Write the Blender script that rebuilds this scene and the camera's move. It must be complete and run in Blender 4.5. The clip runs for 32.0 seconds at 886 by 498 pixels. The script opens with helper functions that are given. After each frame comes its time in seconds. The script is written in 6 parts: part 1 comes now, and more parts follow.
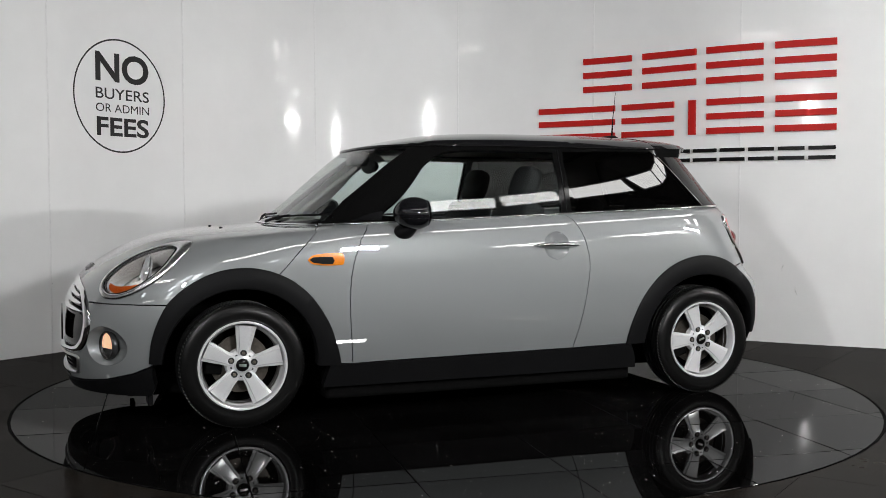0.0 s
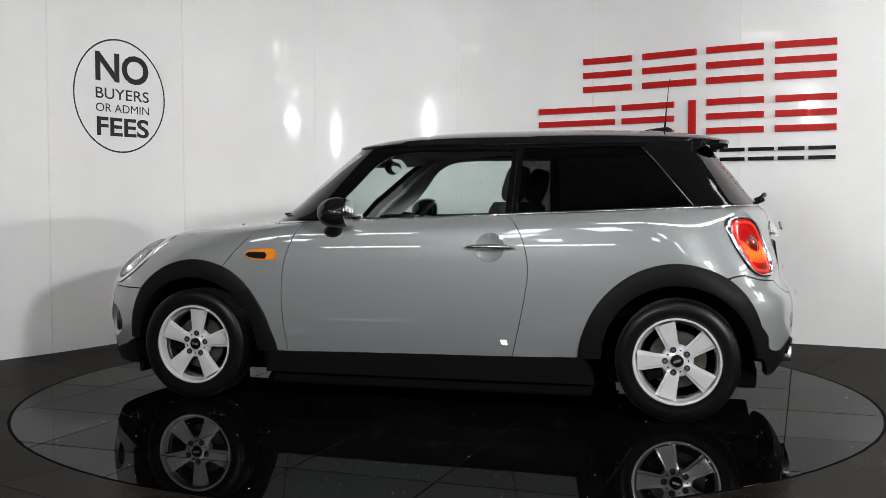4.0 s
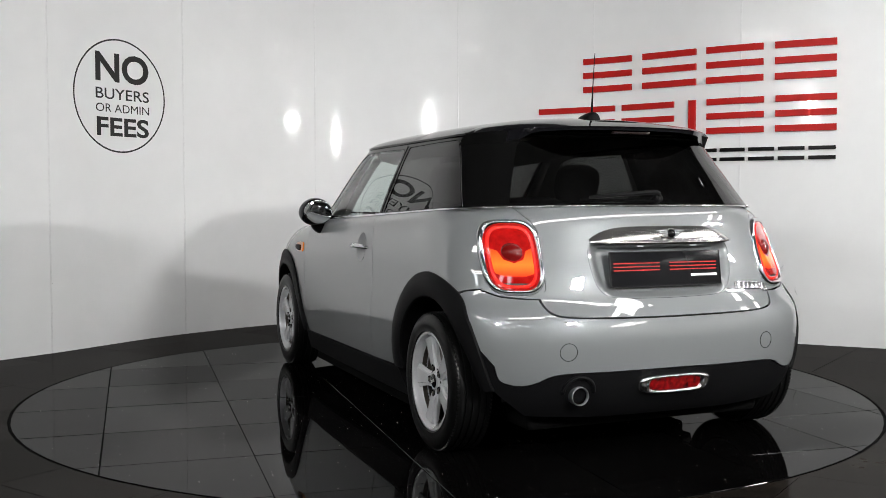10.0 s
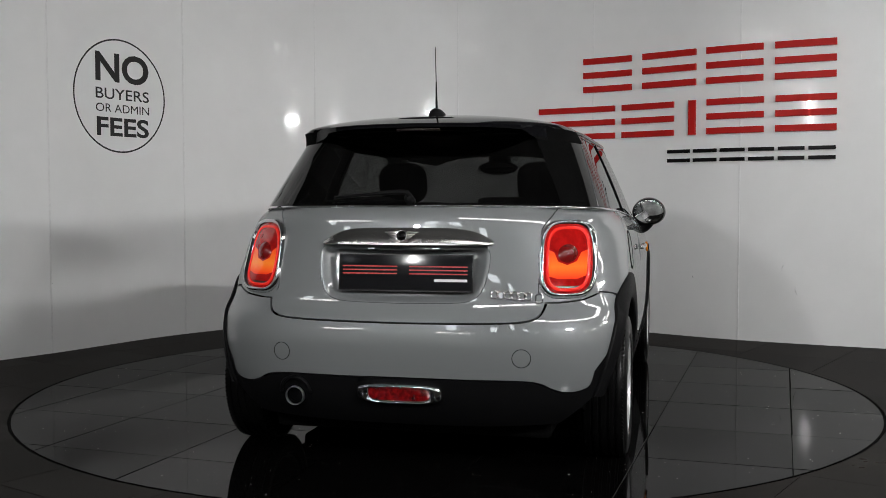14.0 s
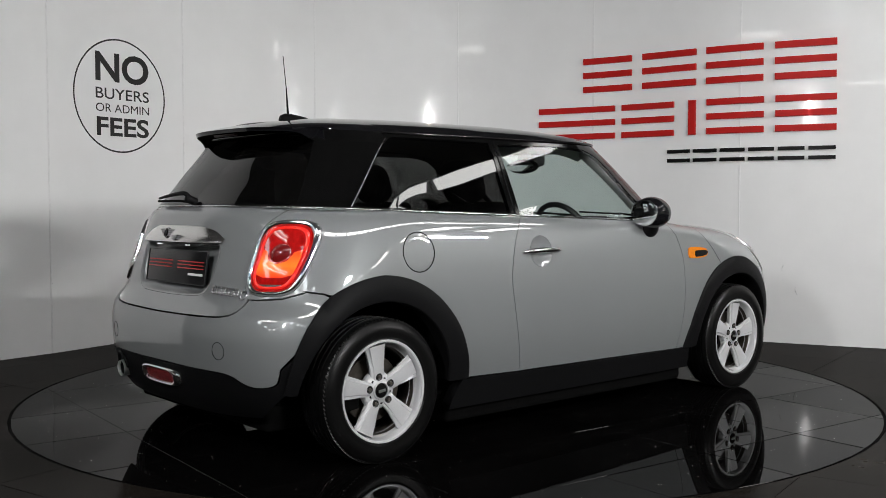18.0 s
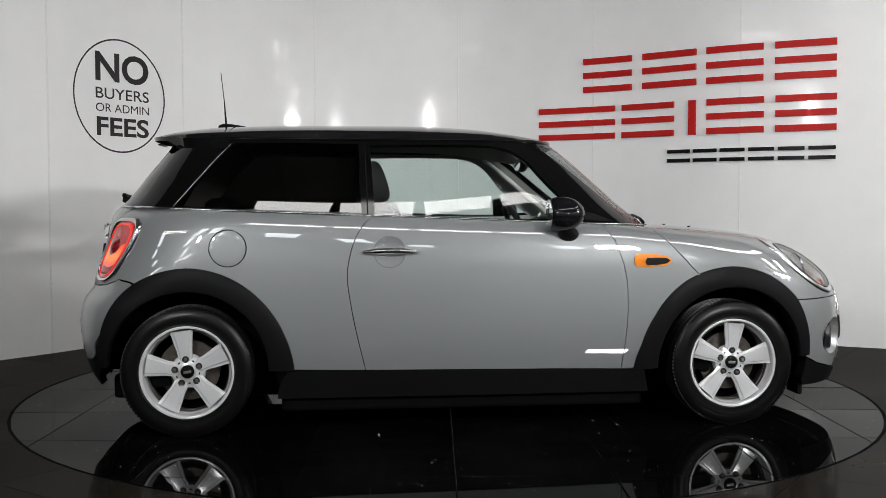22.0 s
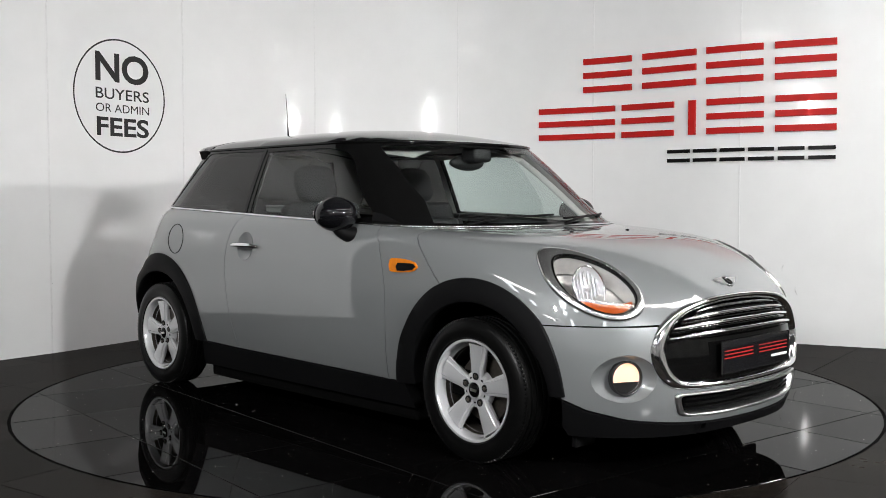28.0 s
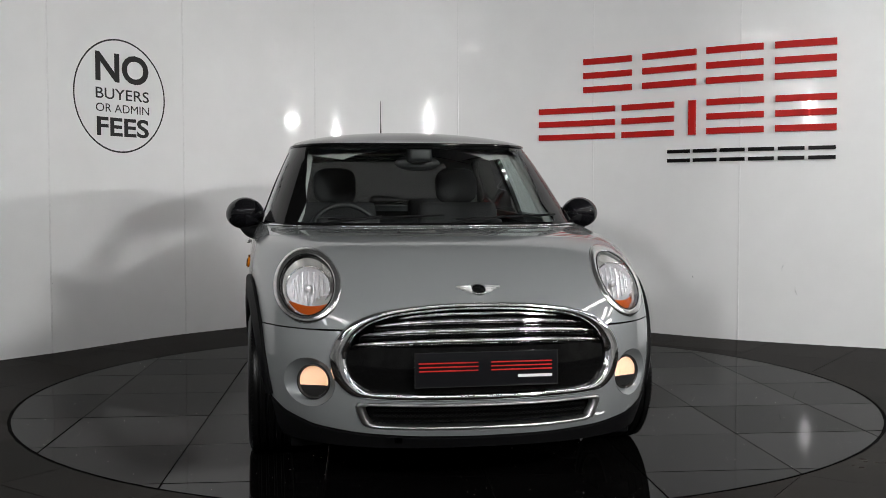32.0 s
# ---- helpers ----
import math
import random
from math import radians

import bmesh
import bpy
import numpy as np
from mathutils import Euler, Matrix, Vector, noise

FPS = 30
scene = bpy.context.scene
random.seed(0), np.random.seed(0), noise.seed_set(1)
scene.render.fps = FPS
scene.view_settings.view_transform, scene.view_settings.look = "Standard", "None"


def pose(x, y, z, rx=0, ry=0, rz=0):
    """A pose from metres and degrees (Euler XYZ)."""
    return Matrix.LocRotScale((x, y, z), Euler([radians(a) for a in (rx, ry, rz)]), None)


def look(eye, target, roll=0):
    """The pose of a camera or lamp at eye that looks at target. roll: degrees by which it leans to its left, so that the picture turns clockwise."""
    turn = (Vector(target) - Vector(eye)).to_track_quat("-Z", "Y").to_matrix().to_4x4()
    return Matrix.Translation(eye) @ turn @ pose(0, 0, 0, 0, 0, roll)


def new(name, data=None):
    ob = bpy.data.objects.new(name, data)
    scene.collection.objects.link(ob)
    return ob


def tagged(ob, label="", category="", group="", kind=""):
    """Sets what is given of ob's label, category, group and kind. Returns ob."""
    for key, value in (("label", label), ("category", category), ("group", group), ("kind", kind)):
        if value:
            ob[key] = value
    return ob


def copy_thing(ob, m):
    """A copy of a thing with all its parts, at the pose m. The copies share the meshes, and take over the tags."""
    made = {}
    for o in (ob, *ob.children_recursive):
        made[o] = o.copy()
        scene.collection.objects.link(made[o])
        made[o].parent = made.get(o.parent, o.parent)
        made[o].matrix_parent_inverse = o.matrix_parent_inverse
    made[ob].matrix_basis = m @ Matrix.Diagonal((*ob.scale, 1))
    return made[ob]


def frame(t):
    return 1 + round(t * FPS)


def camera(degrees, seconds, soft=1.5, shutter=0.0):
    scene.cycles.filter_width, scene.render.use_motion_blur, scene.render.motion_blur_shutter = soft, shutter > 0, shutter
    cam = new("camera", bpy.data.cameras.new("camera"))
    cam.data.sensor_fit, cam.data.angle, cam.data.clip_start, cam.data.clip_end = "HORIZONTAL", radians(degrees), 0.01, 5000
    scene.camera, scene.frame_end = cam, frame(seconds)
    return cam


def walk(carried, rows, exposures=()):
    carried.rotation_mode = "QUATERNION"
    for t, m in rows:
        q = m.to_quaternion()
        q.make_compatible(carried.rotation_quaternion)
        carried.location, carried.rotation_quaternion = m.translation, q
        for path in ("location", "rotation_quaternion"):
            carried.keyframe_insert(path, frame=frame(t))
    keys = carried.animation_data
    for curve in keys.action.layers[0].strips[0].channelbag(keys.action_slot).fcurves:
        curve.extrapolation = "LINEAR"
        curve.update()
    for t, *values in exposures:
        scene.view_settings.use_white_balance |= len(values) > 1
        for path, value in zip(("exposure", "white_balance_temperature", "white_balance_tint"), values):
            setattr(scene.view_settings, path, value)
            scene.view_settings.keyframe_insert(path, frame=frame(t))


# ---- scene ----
# One plan: the turntable's axis stands at the origin, the camera looks along +y.
cam = camera(47.16, 32.0, soft=0.68)
EYE = Vector((0.0, -5.6275, 1.0406))
AIM = EYE + Vector((math.sin(radians(-0.194)) * math.cos(radians(-2.656)),
                    math.cos(radians(-0.194)) * math.cos(radians(-2.656)), math.sin(radians(-2.656))))
EXPOSURES = [(0.0, -0.36), (3.0, -0.28), (6.0, -0.10), (8.0, -0.02), (9.0, -0.08), (10.0, -0.20), (11.0, -0.38), (13.0, -0.66), (14.0, -0.86), (17.0, -0.72), (18.0, -0.52), (19.0, -0.44),
             (22.0, -0.42), (23.0, -0.30), (25.0, -0.18), (28.0, -0.06), (29.0, -0.18), (30.0, -0.36), (31.0, -0.32), (32.0, -0.50)]
walk(cam, [(0.0, look(EYE, AIM, -0.063)), (32.0, look(EYE, AIM, -0.063))], exposures=EXPOSURES)

# ---- world and lamps ----
world = bpy.data.worlds.new("hall_air")
scene.world = world
world.use_nodes = True
world.node_tree.nodes["Background"].inputs[0].default_value = (0.8, 0.9, 1.0, 1)
world.node_tree.nodes["Background"].inputs[1].default_value = 0.05


def area_lamp(name, at, target, wide, high, power, colour=(1, 1, 1), spread=math.pi):
    data = bpy.data.lights.new(name, "AREA")
    data.shape, data.size, data.size_y = "RECTANGLE", wide, high
    data.energy, data.color, data.spread = power, colour, spread
    ob = new(name, data)
    ob.matrix_world = look(at, target)
    return ob


# ---- materials ----
def mat(name, colour, rough=0.5, metal=0.0, grain=0.0, scale=40.0, bump=0.0, coat=0.0, spec=0.5, emit=None,
        power=0.0, patch=0.0, patch_scale=2.5, rough_var=0.0, trans=0.0, ior=1.45, per_object=0.0, wave=None):
    m = bpy.data.materials.new(name)
    m.use_nodes = True
    nt = m.node_tree
    b = nt.nodes["Principled BSDF"]
    b.inputs["Base Color"].default_value = (*colour, 1)
    b.inputs["Roughness"].default_value = rough
    b.inputs["Metallic"].default_value = metal
    b.inputs["Specular IOR Level"].default_value = spec
    b.inputs["Coat Weight"].default_value = coat
    b.inputs["Coat Roughness"].default_value = 0.03
    b.inputs["Transmission Weight"].default_value = trans
    b.inputs["IOR"].default_value = ior
    if emit:
        b.inputs["Emission Color"].default_value = (*emit, 1)
        b.inputs["Emission Strength"].default_value = power
    tc = nt.nodes.new("ShaderNodeTexCoord")

    def tex(sc, detail=4.0):
        n = nt.nodes.new("ShaderNodeTexNoise")
        n.inputs["Scale"].default_value, n.inputs["Detail"].default_value = sc, detail
        nt.links.new(tc.outputs["Object"], n.inputs["Vector"])
        return n.outputs["Fac"]

    def ramp(fac, lo, hi):
        r = nt.nodes.new("ShaderNodeMapRange")
        r.inputs["From Min"].default_value, r.inputs["From Max"].default_value = 0.3, 0.7
        r.inputs["To Min"].default_value, r.inputs["To Max"].default_value = lo, hi
        nt.links.new(fac, r.inputs["Value"])
        return r.outputs["Result"]

    def times(a, c):
        n = nt.nodes.new("ShaderNodeMath")
        n.operation = "MULTIPLY"
        nt.links.new(a, n.inputs[0])
        nt.links.new(c, n.inputs[1])
        return n.outputs[0]
    fac = None
    if grain:
        fac = ramp(tex(scale), 1 - grain, 1 + grain)
    if patch:
        p = ramp(tex(patch_scale, 6.0), 1 - patch, 1 + patch)
        fac = times(fac, p) if fac else p
    if per_object:
        oi = nt.nodes.new("ShaderNodeObjectInfo")
        r = nt.nodes.new("ShaderNodeMapRange")
        r.inputs["To Min"].default_value, r.inputs["To Max"].default_value = 1 - per_object, 1 + per_object
        nt.links.new(oi.outputs["Random"], r.inputs["Value"])
        fac = times(fac, r.outputs["Result"]) if fac else r.outputs["Result"]
    if fac:
        mul = nt.nodes.new("ShaderNodeVectorMath")
        mul.operation = "SCALE"
        mul.inputs[0].default_value = colour
        nt.links.new(fac, mul.inputs["Scale"])
        nt.links.new(mul.outputs[0], b.inputs["Base Color"])
    if rough_var:
        nt.links.new(ramp(tex(patch_scale * 3, 5.0), rough * (1 - rough_var), rough * (1 + rough_var)), b.inputs["Roughness"])
    if bump:
        bp = nt.nodes.new("ShaderNodeBump")
        bp.inputs["Strength"].default_value, bp.inputs["Distance"].default_value = bump, 0.004
        nt.links.new(tex(scale), bp.inputs["Height"])
        nt.links.new(bp.outputs[0], b.inputs["Normal"])
    return m


def glass_mat(name, tint, rough=0.0, gloss=0.06):
    """A thin pane: tinted see-through with a mirror gloss by Fresnel."""
    m = bpy.data.materials.new(name)
    m.use_nodes = True
    nt = m.node_tree
    nt.nodes.clear()
    out = nt.nodes.new("ShaderNodeOutputMaterial")
    mix = nt.nodes.new("ShaderNodeMixShader")
    tr = nt.nodes.new("ShaderNodeBsdfTransparent")
    tr.inputs[0].default_value = (*tint, 1)
    gl = nt.nodes.new("ShaderNodeBsdfGlossy")
    gl.inputs["Roughness"].default_value = rough
    lw = nt.nodes.new("ShaderNodeLayerWeight")
    lw.inputs["Blend"].default_value = 0.5
    pw = nt.nodes.new("ShaderNodeMath")
    pw.operation = "POWER"
    pw.inputs[1].default_value = 4.6
    nt.links.new(lw.outputs["Facing"], pw.inputs[0])
    fr = nt.nodes.new("ShaderNodeMapRange")
    fr.inputs["To Min"].default_value, fr.inputs["To Max"].default_value = gloss, 1.0
    nt.links.new(pw.outputs[0], fr.inputs["Value"])
    nt.links.new(fr.outputs["Result"], mix.inputs[0])
    nt.links.new(tr.outputs[0], mix.inputs[1])
    nt.links.new(gl.outputs[0], mix.inputs[2])
    nt.links.new(mix.outputs[0], out.inputs[0])
    return m


def tile_mat(name, colour, rough, low, high, streak=0.5, power=3.0):
    """Polished stone tile: dark body under a mirror gloss that grows towards grazing, with dust film and wipe marks."""
    m = bpy.data.materials.new(name)
    m.use_nodes = True
    nt = m.node_tree
    nt.nodes.clear()

    def node(kind, **kw):
        n = nt.nodes.new("ShaderNode" + kind)
        for k, v in kw.items():
            n.inputs[k.replace("_", " ")].default_value = v
        return n

    def remap(src, a, b, lo=.3, hi=.7):
        r = node("MapRange", From_Min=lo, From_Max=hi, To_Min=a, To_Max=b)
        nt.links.new(src, r.inputs["Value"])
        return r.outputs["Result"]

    def mul(a, b):
        n = node("Math")
        n.operation = "MULTIPLY"
        nt.links.new(a, n.inputs[0])
        if isinstance(b, float):
            n.inputs[1].default_value = b
        else:
            nt.links.new(b, n.inputs[1])
        return n.outputs[0]
    out, mix = node("OutputMaterial"), node("MixShader")
    dif, gl = node("BsdfDiffuse"), node("BsdfGlossy")
    tc = node("TexCoord")
    fine, wide, oi = node("TexNoise", Scale=14.0, Detail=6.0), node("TexNoise", Scale=2.2, Detail=5.0), node("ObjectInfo")
    stretch = node("Mapping", Scale=(0.5, 3.2, 1.0), Rotation=(0, 0, 0.5))
    nt.links.new(tc.outputs["Object"], stretch.inputs["Vector"])
    for n in (fine, wide):
        nt.links.new(tc.outputs["Object"], n.inputs["Vector"])
    wipe = node("TexNoise", Scale=3.0, Detail=7.0, Roughness=0.65)
    nt.links.new(stretch.outputs[0], wipe.inputs["Vector"])
    shade = mul(mul(remap(fine.outputs["Fac"], .75, 1.25), remap(wide.outputs["Fac"], .65, 1.35)), remap(oi.outputs["Random"], .8, 1.2, 0, 1))
    tint = node("VectorMath")
    tint.operation = "SCALE"
    tint.inputs[0].default_value = colour
    nt.links.new(shade, tint.inputs["Scale"])
    nt.links.new(tint.outputs[0], dif.inputs["Color"])
    nt.links.new(remap(wipe.outputs["Fac"], rough * (1 - streak), rough * (1 + 1.6 * streak)), gl.inputs["Roughness"])
    lw = node("LayerWeight", Blend=0.5)
    pw = node("Math")
    pw.operation, pw.inputs[1].default_value = "POWER", power
    nt.links.new(lw.outputs["Facing"], pw.inputs[0])
    amount = mul(remap(pw.outputs[0], low, high, 0, 1), remap(oi.outputs["Random"], .88, 1.12, 0, 1))
    nt.links.new(amount, mix.inputs[0])
    nt.links.new(dif.outputs[0], mix.inputs[1])
    nt.links.new(gl.outputs[0], mix.inputs[2])
    nt.links.new(mix.outputs[0], out.inputs[0])
    return m


M_WALL = mat("white_gloss_panel", (0.80, 0.80, 0.80), 0.11, grain=0.012, scale=6, patch=0.03, patch_scale=1.1, rough_var=0.3, spec=0.14, bump=0.006, coat=0.5)
M_WALL.node_tree.nodes["Principled BSDF"].inputs["Coat Roughness"].default_value = 0.014
M_JOINT = mat("joint_strip", (0.74, 0.74, 0.74), 0.3, grain=0.05)
M_TILE = tile_mat("black_gloss_tile", (0.0016, 0.0015, 0.0015), 0.018, 0.012, 0.37, power=4.0)
M_GROUT = mat("black_grout", (0.004, 0.004, 0.004), 0.8, spec=0.03, grain=0.3, scale=90)
M_FLOOR = tile_mat("dark_floor_tile", (0.0115, 0.0096, 0.0080), 0.12, 0.005, 0.13, power=3.6)
M_DUST = mat("pale_dust", (0.75, 0.73, 0.70), 0.7)
M_RED = mat("red_gloss_plastic", (0.44, 0.012, 0.010), 0.45, grain=0.04, scale=8, spec=0.2)
M_BLACK_SIGN = mat("black_gloss_plastic", (0.004, 0.004, 0.004), 0.35, grain=0.1, spec=0.12)
M_PRINT = mat("black_vinyl", (0.009, 0.009, 0.009), 0.4, grain=0.1)
M_HALLWALL = mat("pale_hall_cladding", (0.70, 0.69, 0.67), 0.6, grain=0.15, scale=2, patch=0.55, patch_scale=0.45)
M_CEIL = mat("dark_hall_ceiling", (0.12, 0.12, 0.12), 0.7, grain=0.2, scale=3, patch=0.5, patch_scale=0.5)
M_STEEL = mat("painted_steel", (0.25, 0.25, 0.27), 0.45, metal=0.2, grain=0.1)
M_TUBE = mat("lit_strip", (1, 1, 1), 0.4, emit=(1.0, 0.98, 0.95), power=17.0)
M_BAYLIGHT = mat("lit_light_box", (1, 1, 1), 0.5, emit=(1.0, 0.99, 0.97), power=15.0)
M_PANEL = mat("frosted_panel", (1, 1, 1), 0.5, emit=(0.9, 0.96, 1.0), power=6.0)
M_LAMPFACE = mat("lit_diffuser", (1, 1, 1), 0.4, emit=(1.0, 0.98, 0.95), power=14.0)


# ---- helpers for meshes ----
def link(name, bm, material, parent=None, label="", smooth=True):
    me = bpy.data.meshes.new(name)
    bm.normal_update()
    for f in bm.faces:
        f.smooth = smooth
    bm.to_mesh(me)
    bm.free()
    me.materials.append(material)
    ob = new(name, me)
    if parent:
        ob.parent = parent
    if label:
        ob["label"] = label
    return ob


part = link


def sharp(ob, degrees=35):
    """Keep edges steeper than this angle crisp under smooth shading."""
    me = ob.data
    bm = bmesh.new()
    bm.from_mesh(me)
    lim = radians(degrees)
    for e in bm.edges:
        e.smooth = len(e.link_faces) < 2 or e.calc_face_angle(0.0) < lim
    bm.to_mesh(me)
    bm.free()
    return ob


def boxy(bm, x0, x1, y0, y1, z0, z1, bevel=0.0, m=None):
    r = bmesh.ops.create_cube(bm, size=1.0)
    vs = r["verts"]
    for v in vs:
        v.co = Vector((x0 + (v.co.x + .5) * (x1 - x0), y0 + (v.co.y + .5) * (y1 - y0), z0 + (v.co.z + .5) * (z1 - z0)))
    if bevel:
        es = list({e for v in vs for e in v.link_edges})
        r2 = bmesh.ops.bevel(bm, geom=es, offset=bevel, segments=2, affect="EDGES", profile=0.6)
        vs = list({v for f in r2["faces"] for v in f.verts} | {v for v in vs if v.is_valid})
    if m:
        bmesh.ops.transform(bm, matrix=m, verts=vs)
    return vs


def lathe(bm, prof, n=48, axis="Y", caps=False):
    """Turn the profile [(radius, along)] round the y axis."""
    rings = []
    for r, a in prof:
        ring = []
        for i in range(n):
            t = 2 * math.pi * i / n
            ring.append(bm.verts.new((r * math.cos(t), a, r * math.sin(t))))
        rings.append(ring)
    for a, b in zip(rings, rings[1:]):
        for i in range(n):
            j = (i + 1) % n
            bm.faces.new((a[i], a[j], b[j], b[i]))
    if caps:
        bm.faces.new(rings[0][::-1])
        bm.faces.new(rings[-1])
    return rings


def prism(bm, pts, y0, y1):
    """A polygon [(x, z)] pushed out from y0 to y1."""
    a = [bm.verts.new((x, y0, z)) for x, z in pts]
    b = [bm.verts.new((x, y1, z)) for x, z in pts]
    bm.faces.new(a)
    bm.faces.new(b[::-1])
    n = len(pts)
    for i in range(n):
        j = (i + 1) % n
        bm.faces.new((a[j], a[i], b[i], b[j]))
    bmesh.ops.recalc_face_normals(bm, faces=bm.faces)


def sweep(bm, path, radius, n=8, closed=False, flat=1.0):
    """A round bar along a path of points."""
    path = [Vector(q) for q in path]
    rings = []
    up = Vector((0, 0, 1))
    m = len(path)
    for i, q in enumerate(path):
        a = path[(i - 1) % m] if closed or i > 0 else q
        b = path[(i + 1) % m] if closed or i < m - 1 else q
        d = (b - a).normalized()
        s = d.cross(up)
        if s.length < 1e-3:
            s = d.cross(Vector((0, 1, 0)))
        s.normalize()
        w = s.cross(d)
        r = radius[i] if isinstance(radius, (list, tuple)) else radius
        rings.append([bm.verts.new(q + s * r * math.cos(2 * math.pi * k / n) + w * r * flat * math.sin(2 * math.pi * k / n)) for k in range(n)])
    pairs = list(zip(rings, rings[1:])) + ([(rings[-1], rings[0])] if closed else [])
    for a, b in pairs:
        for k in range(n):
            j = (k + 1) % n
            bm.faces.new((a[k], a[j], b[j], b[k]))
    if not closed:
        bm.faces.new(rings[0][::-1])
        bm.faces.new(rings[-1])
    bmesh.ops.recalc_face_normals(bm, faces=bm.faces)


def spline(pts, n):
    """n points along a smooth curve through pts (any dimension)."""
    p = np.array(pts, float)
    p = np.vstack([2 * p[0] - p[1], p, 2 * p[-1] - p[-2]])
    out = []
    k = len(p) - 3
    for i in range(n):
        t = i / (n - 1) * k
        j = min(int(t), k - 1)
        t -= j
        a, b, c, d = p[j:j + 4]
        out.append(0.5 * (2 * b + (c - a) * t + (2 * a - 5 * b + 4 * c - d) * t * t + (3 * b - a - 3 * c + d) * t ** 3))
    return np.array(out)


# ---- the hall: curved white wall of panels ----
SEAMS = [(-3.75, -0.75), (-3.40, 0.35), (-2.72, 1.33), (-2.06, 2.36), (-1.13, 3.155), (0.10, 3.23), (1.20, 2.72), (2.19, 1.985), (3.28, 1.44), (4.40, 0.95)]
WALL_TOP = 3.6
DENSE = spline(SEAMS, (len(SEAMS) - 1) * 16 + 1)


def wall_at(i):
    """Point, along and inward normal of the wall at dense index i (float)."""
    j = min(max(int(i), 0), len(DENSE) - 2)
    f = i - j
    q = DENSE[j] * (1 - f) + DENSE[j + 1] * f
    d = DENSE[min(j + 1, len(DENSE) - 1)] - DENSE[max(j - 1, 0)] if f < 0.5 else DENSE[min(j + 2, len(DENSE) - 1)] - DENSE[j]
    d = d / np.linalg.norm(d)
    return q, d, np.array((d[1], -d[0]))


def build_wall():
    root = tagged(new("wall_north"), "curved glossy white wall of tall panels", "wall", kind="structure")
    for k in range(len(SEAMS) - 1):
        bm = bmesh.new()
        cols = []
        for i in range(17):
            f = k * 16 + i
            f = min(max(f, k * 16 + 0.035), k * 16 + 16 - 0.035)
            q, d, nrm = wall_at(f)
            back = q - nrm * 0.03
            cols.append([bm.verts.new((q[0], q[1], 0.0)), bm.verts.new((q[0], q[1], WALL_TOP)),
                         bm.verts.new((back[0], back[1], WALL_TOP)), bm.verts.new((back[0], back[1], 0.0))])
        for a, b in zip(cols, cols[1:]):
            for j in range(4):
                bm.faces.new((a[j], a[(j + 1) % 4], b[(j + 1) % 4], b[j]))
        bm.faces.new(cols[0])
        bm.faces.new(cols[-1][::-1])
        bmesh.ops.recalc_face_normals(bm, faces=bm.faces)
        sharp(part("panel", bm, M_WALL, root))
    for k in range(1, len(SEAMS) - 1):
        q, d, nrm = wall_at(k * 16)
        bm = bmesh.new()
        m = Matrix(((d[0], nrm[0], 0, q[0]), (d[1], nrm[1], 0, q[1]), (0, 0, 1, 0), (0, 0, 0, 1)))
        boxy(bm, -0.006, 0.006, -0.03, 0.0025, 0, WALL_TOP, 0.001, m)
        part("joint_strip", bm, M_JOINT, root)
    return root


build_wall()


def wall_frame(x_world):
    """Pose on the wall where its x is x_world: x along the wall, y out of it, z up; origin on the floor."""
    i = float(np.interp(x_world, DENSE[:, 0], np.arange(len(DENSE))))
    q, d, nrm = wall_at(i)
    return Matrix(((d[0], -nrm[0], 0, q[0]), (d[1], -nrm[1], 0, q[1]), (0, 0, 1, 0), (0, 0, 0, 1)))


def build_scuffs():
    """Small dark scuffs on the panels."""
    for x, z, bend, size in ((2.468, .556, .5, .024), (2.551, .388, -.4, .030), (-2.72, .47, .8, .016), (1.9, .46, -.9, .012)):
        bm = bmesh.new()
        m = wall_frame(x)
        sweep(bm, [m @ Vector((size * (t * bend * .6 + .25 * t * t), -.001, z + size * t)) for t in np.linspace(-1, 1, 7)], [.0005, .0009, .0013, .0014, .0012, .0009, .0005], 5)
        tagged(link("scuff_mark", bm, M_PRINT), "small dark scuff mark on a white wall panel", "mark", kind="structure")


build_scuffs()


# ---- floor, with the turntable let into it ----
DISC_R = 2.249
TILE = 0.604


def clip_poly(poly, inside, cross):
    out = []
    for a, b in zip(poly, poly[1:] + poly[:1]):
        ia, ib = inside(a), inside(b)
        if ia:
            out.append(a)
        if ia != ib:
            out.append(cross(a, b))
    return out


def disc_clip(poly, r):
    """Clip a convex polygon to the circle, with the arc followed by short chords."""
    n = 96
    for k in range(n):
        c, s = math.cos(2 * math.pi * k / n), math.sin(2 * math.pi * k / n)
        rr = r * math.cos(math.pi / n)
        f = lambda q: rr - (q[0] * c + q[1] * s)
        if all(f(q) >= 0 for q in poly):
            continue
        poly = clip_poly(poly, lambda q: f(q) >= 0,
                         lambda a, b: (a[0] + (b[0] - a[0]) * f(a) / (f(a) - f(b)), a[1] + (b[1] - a[1]) * f(a) / (f(a) - f(b))))
        if len(poly) < 3:
            return []
    return poly


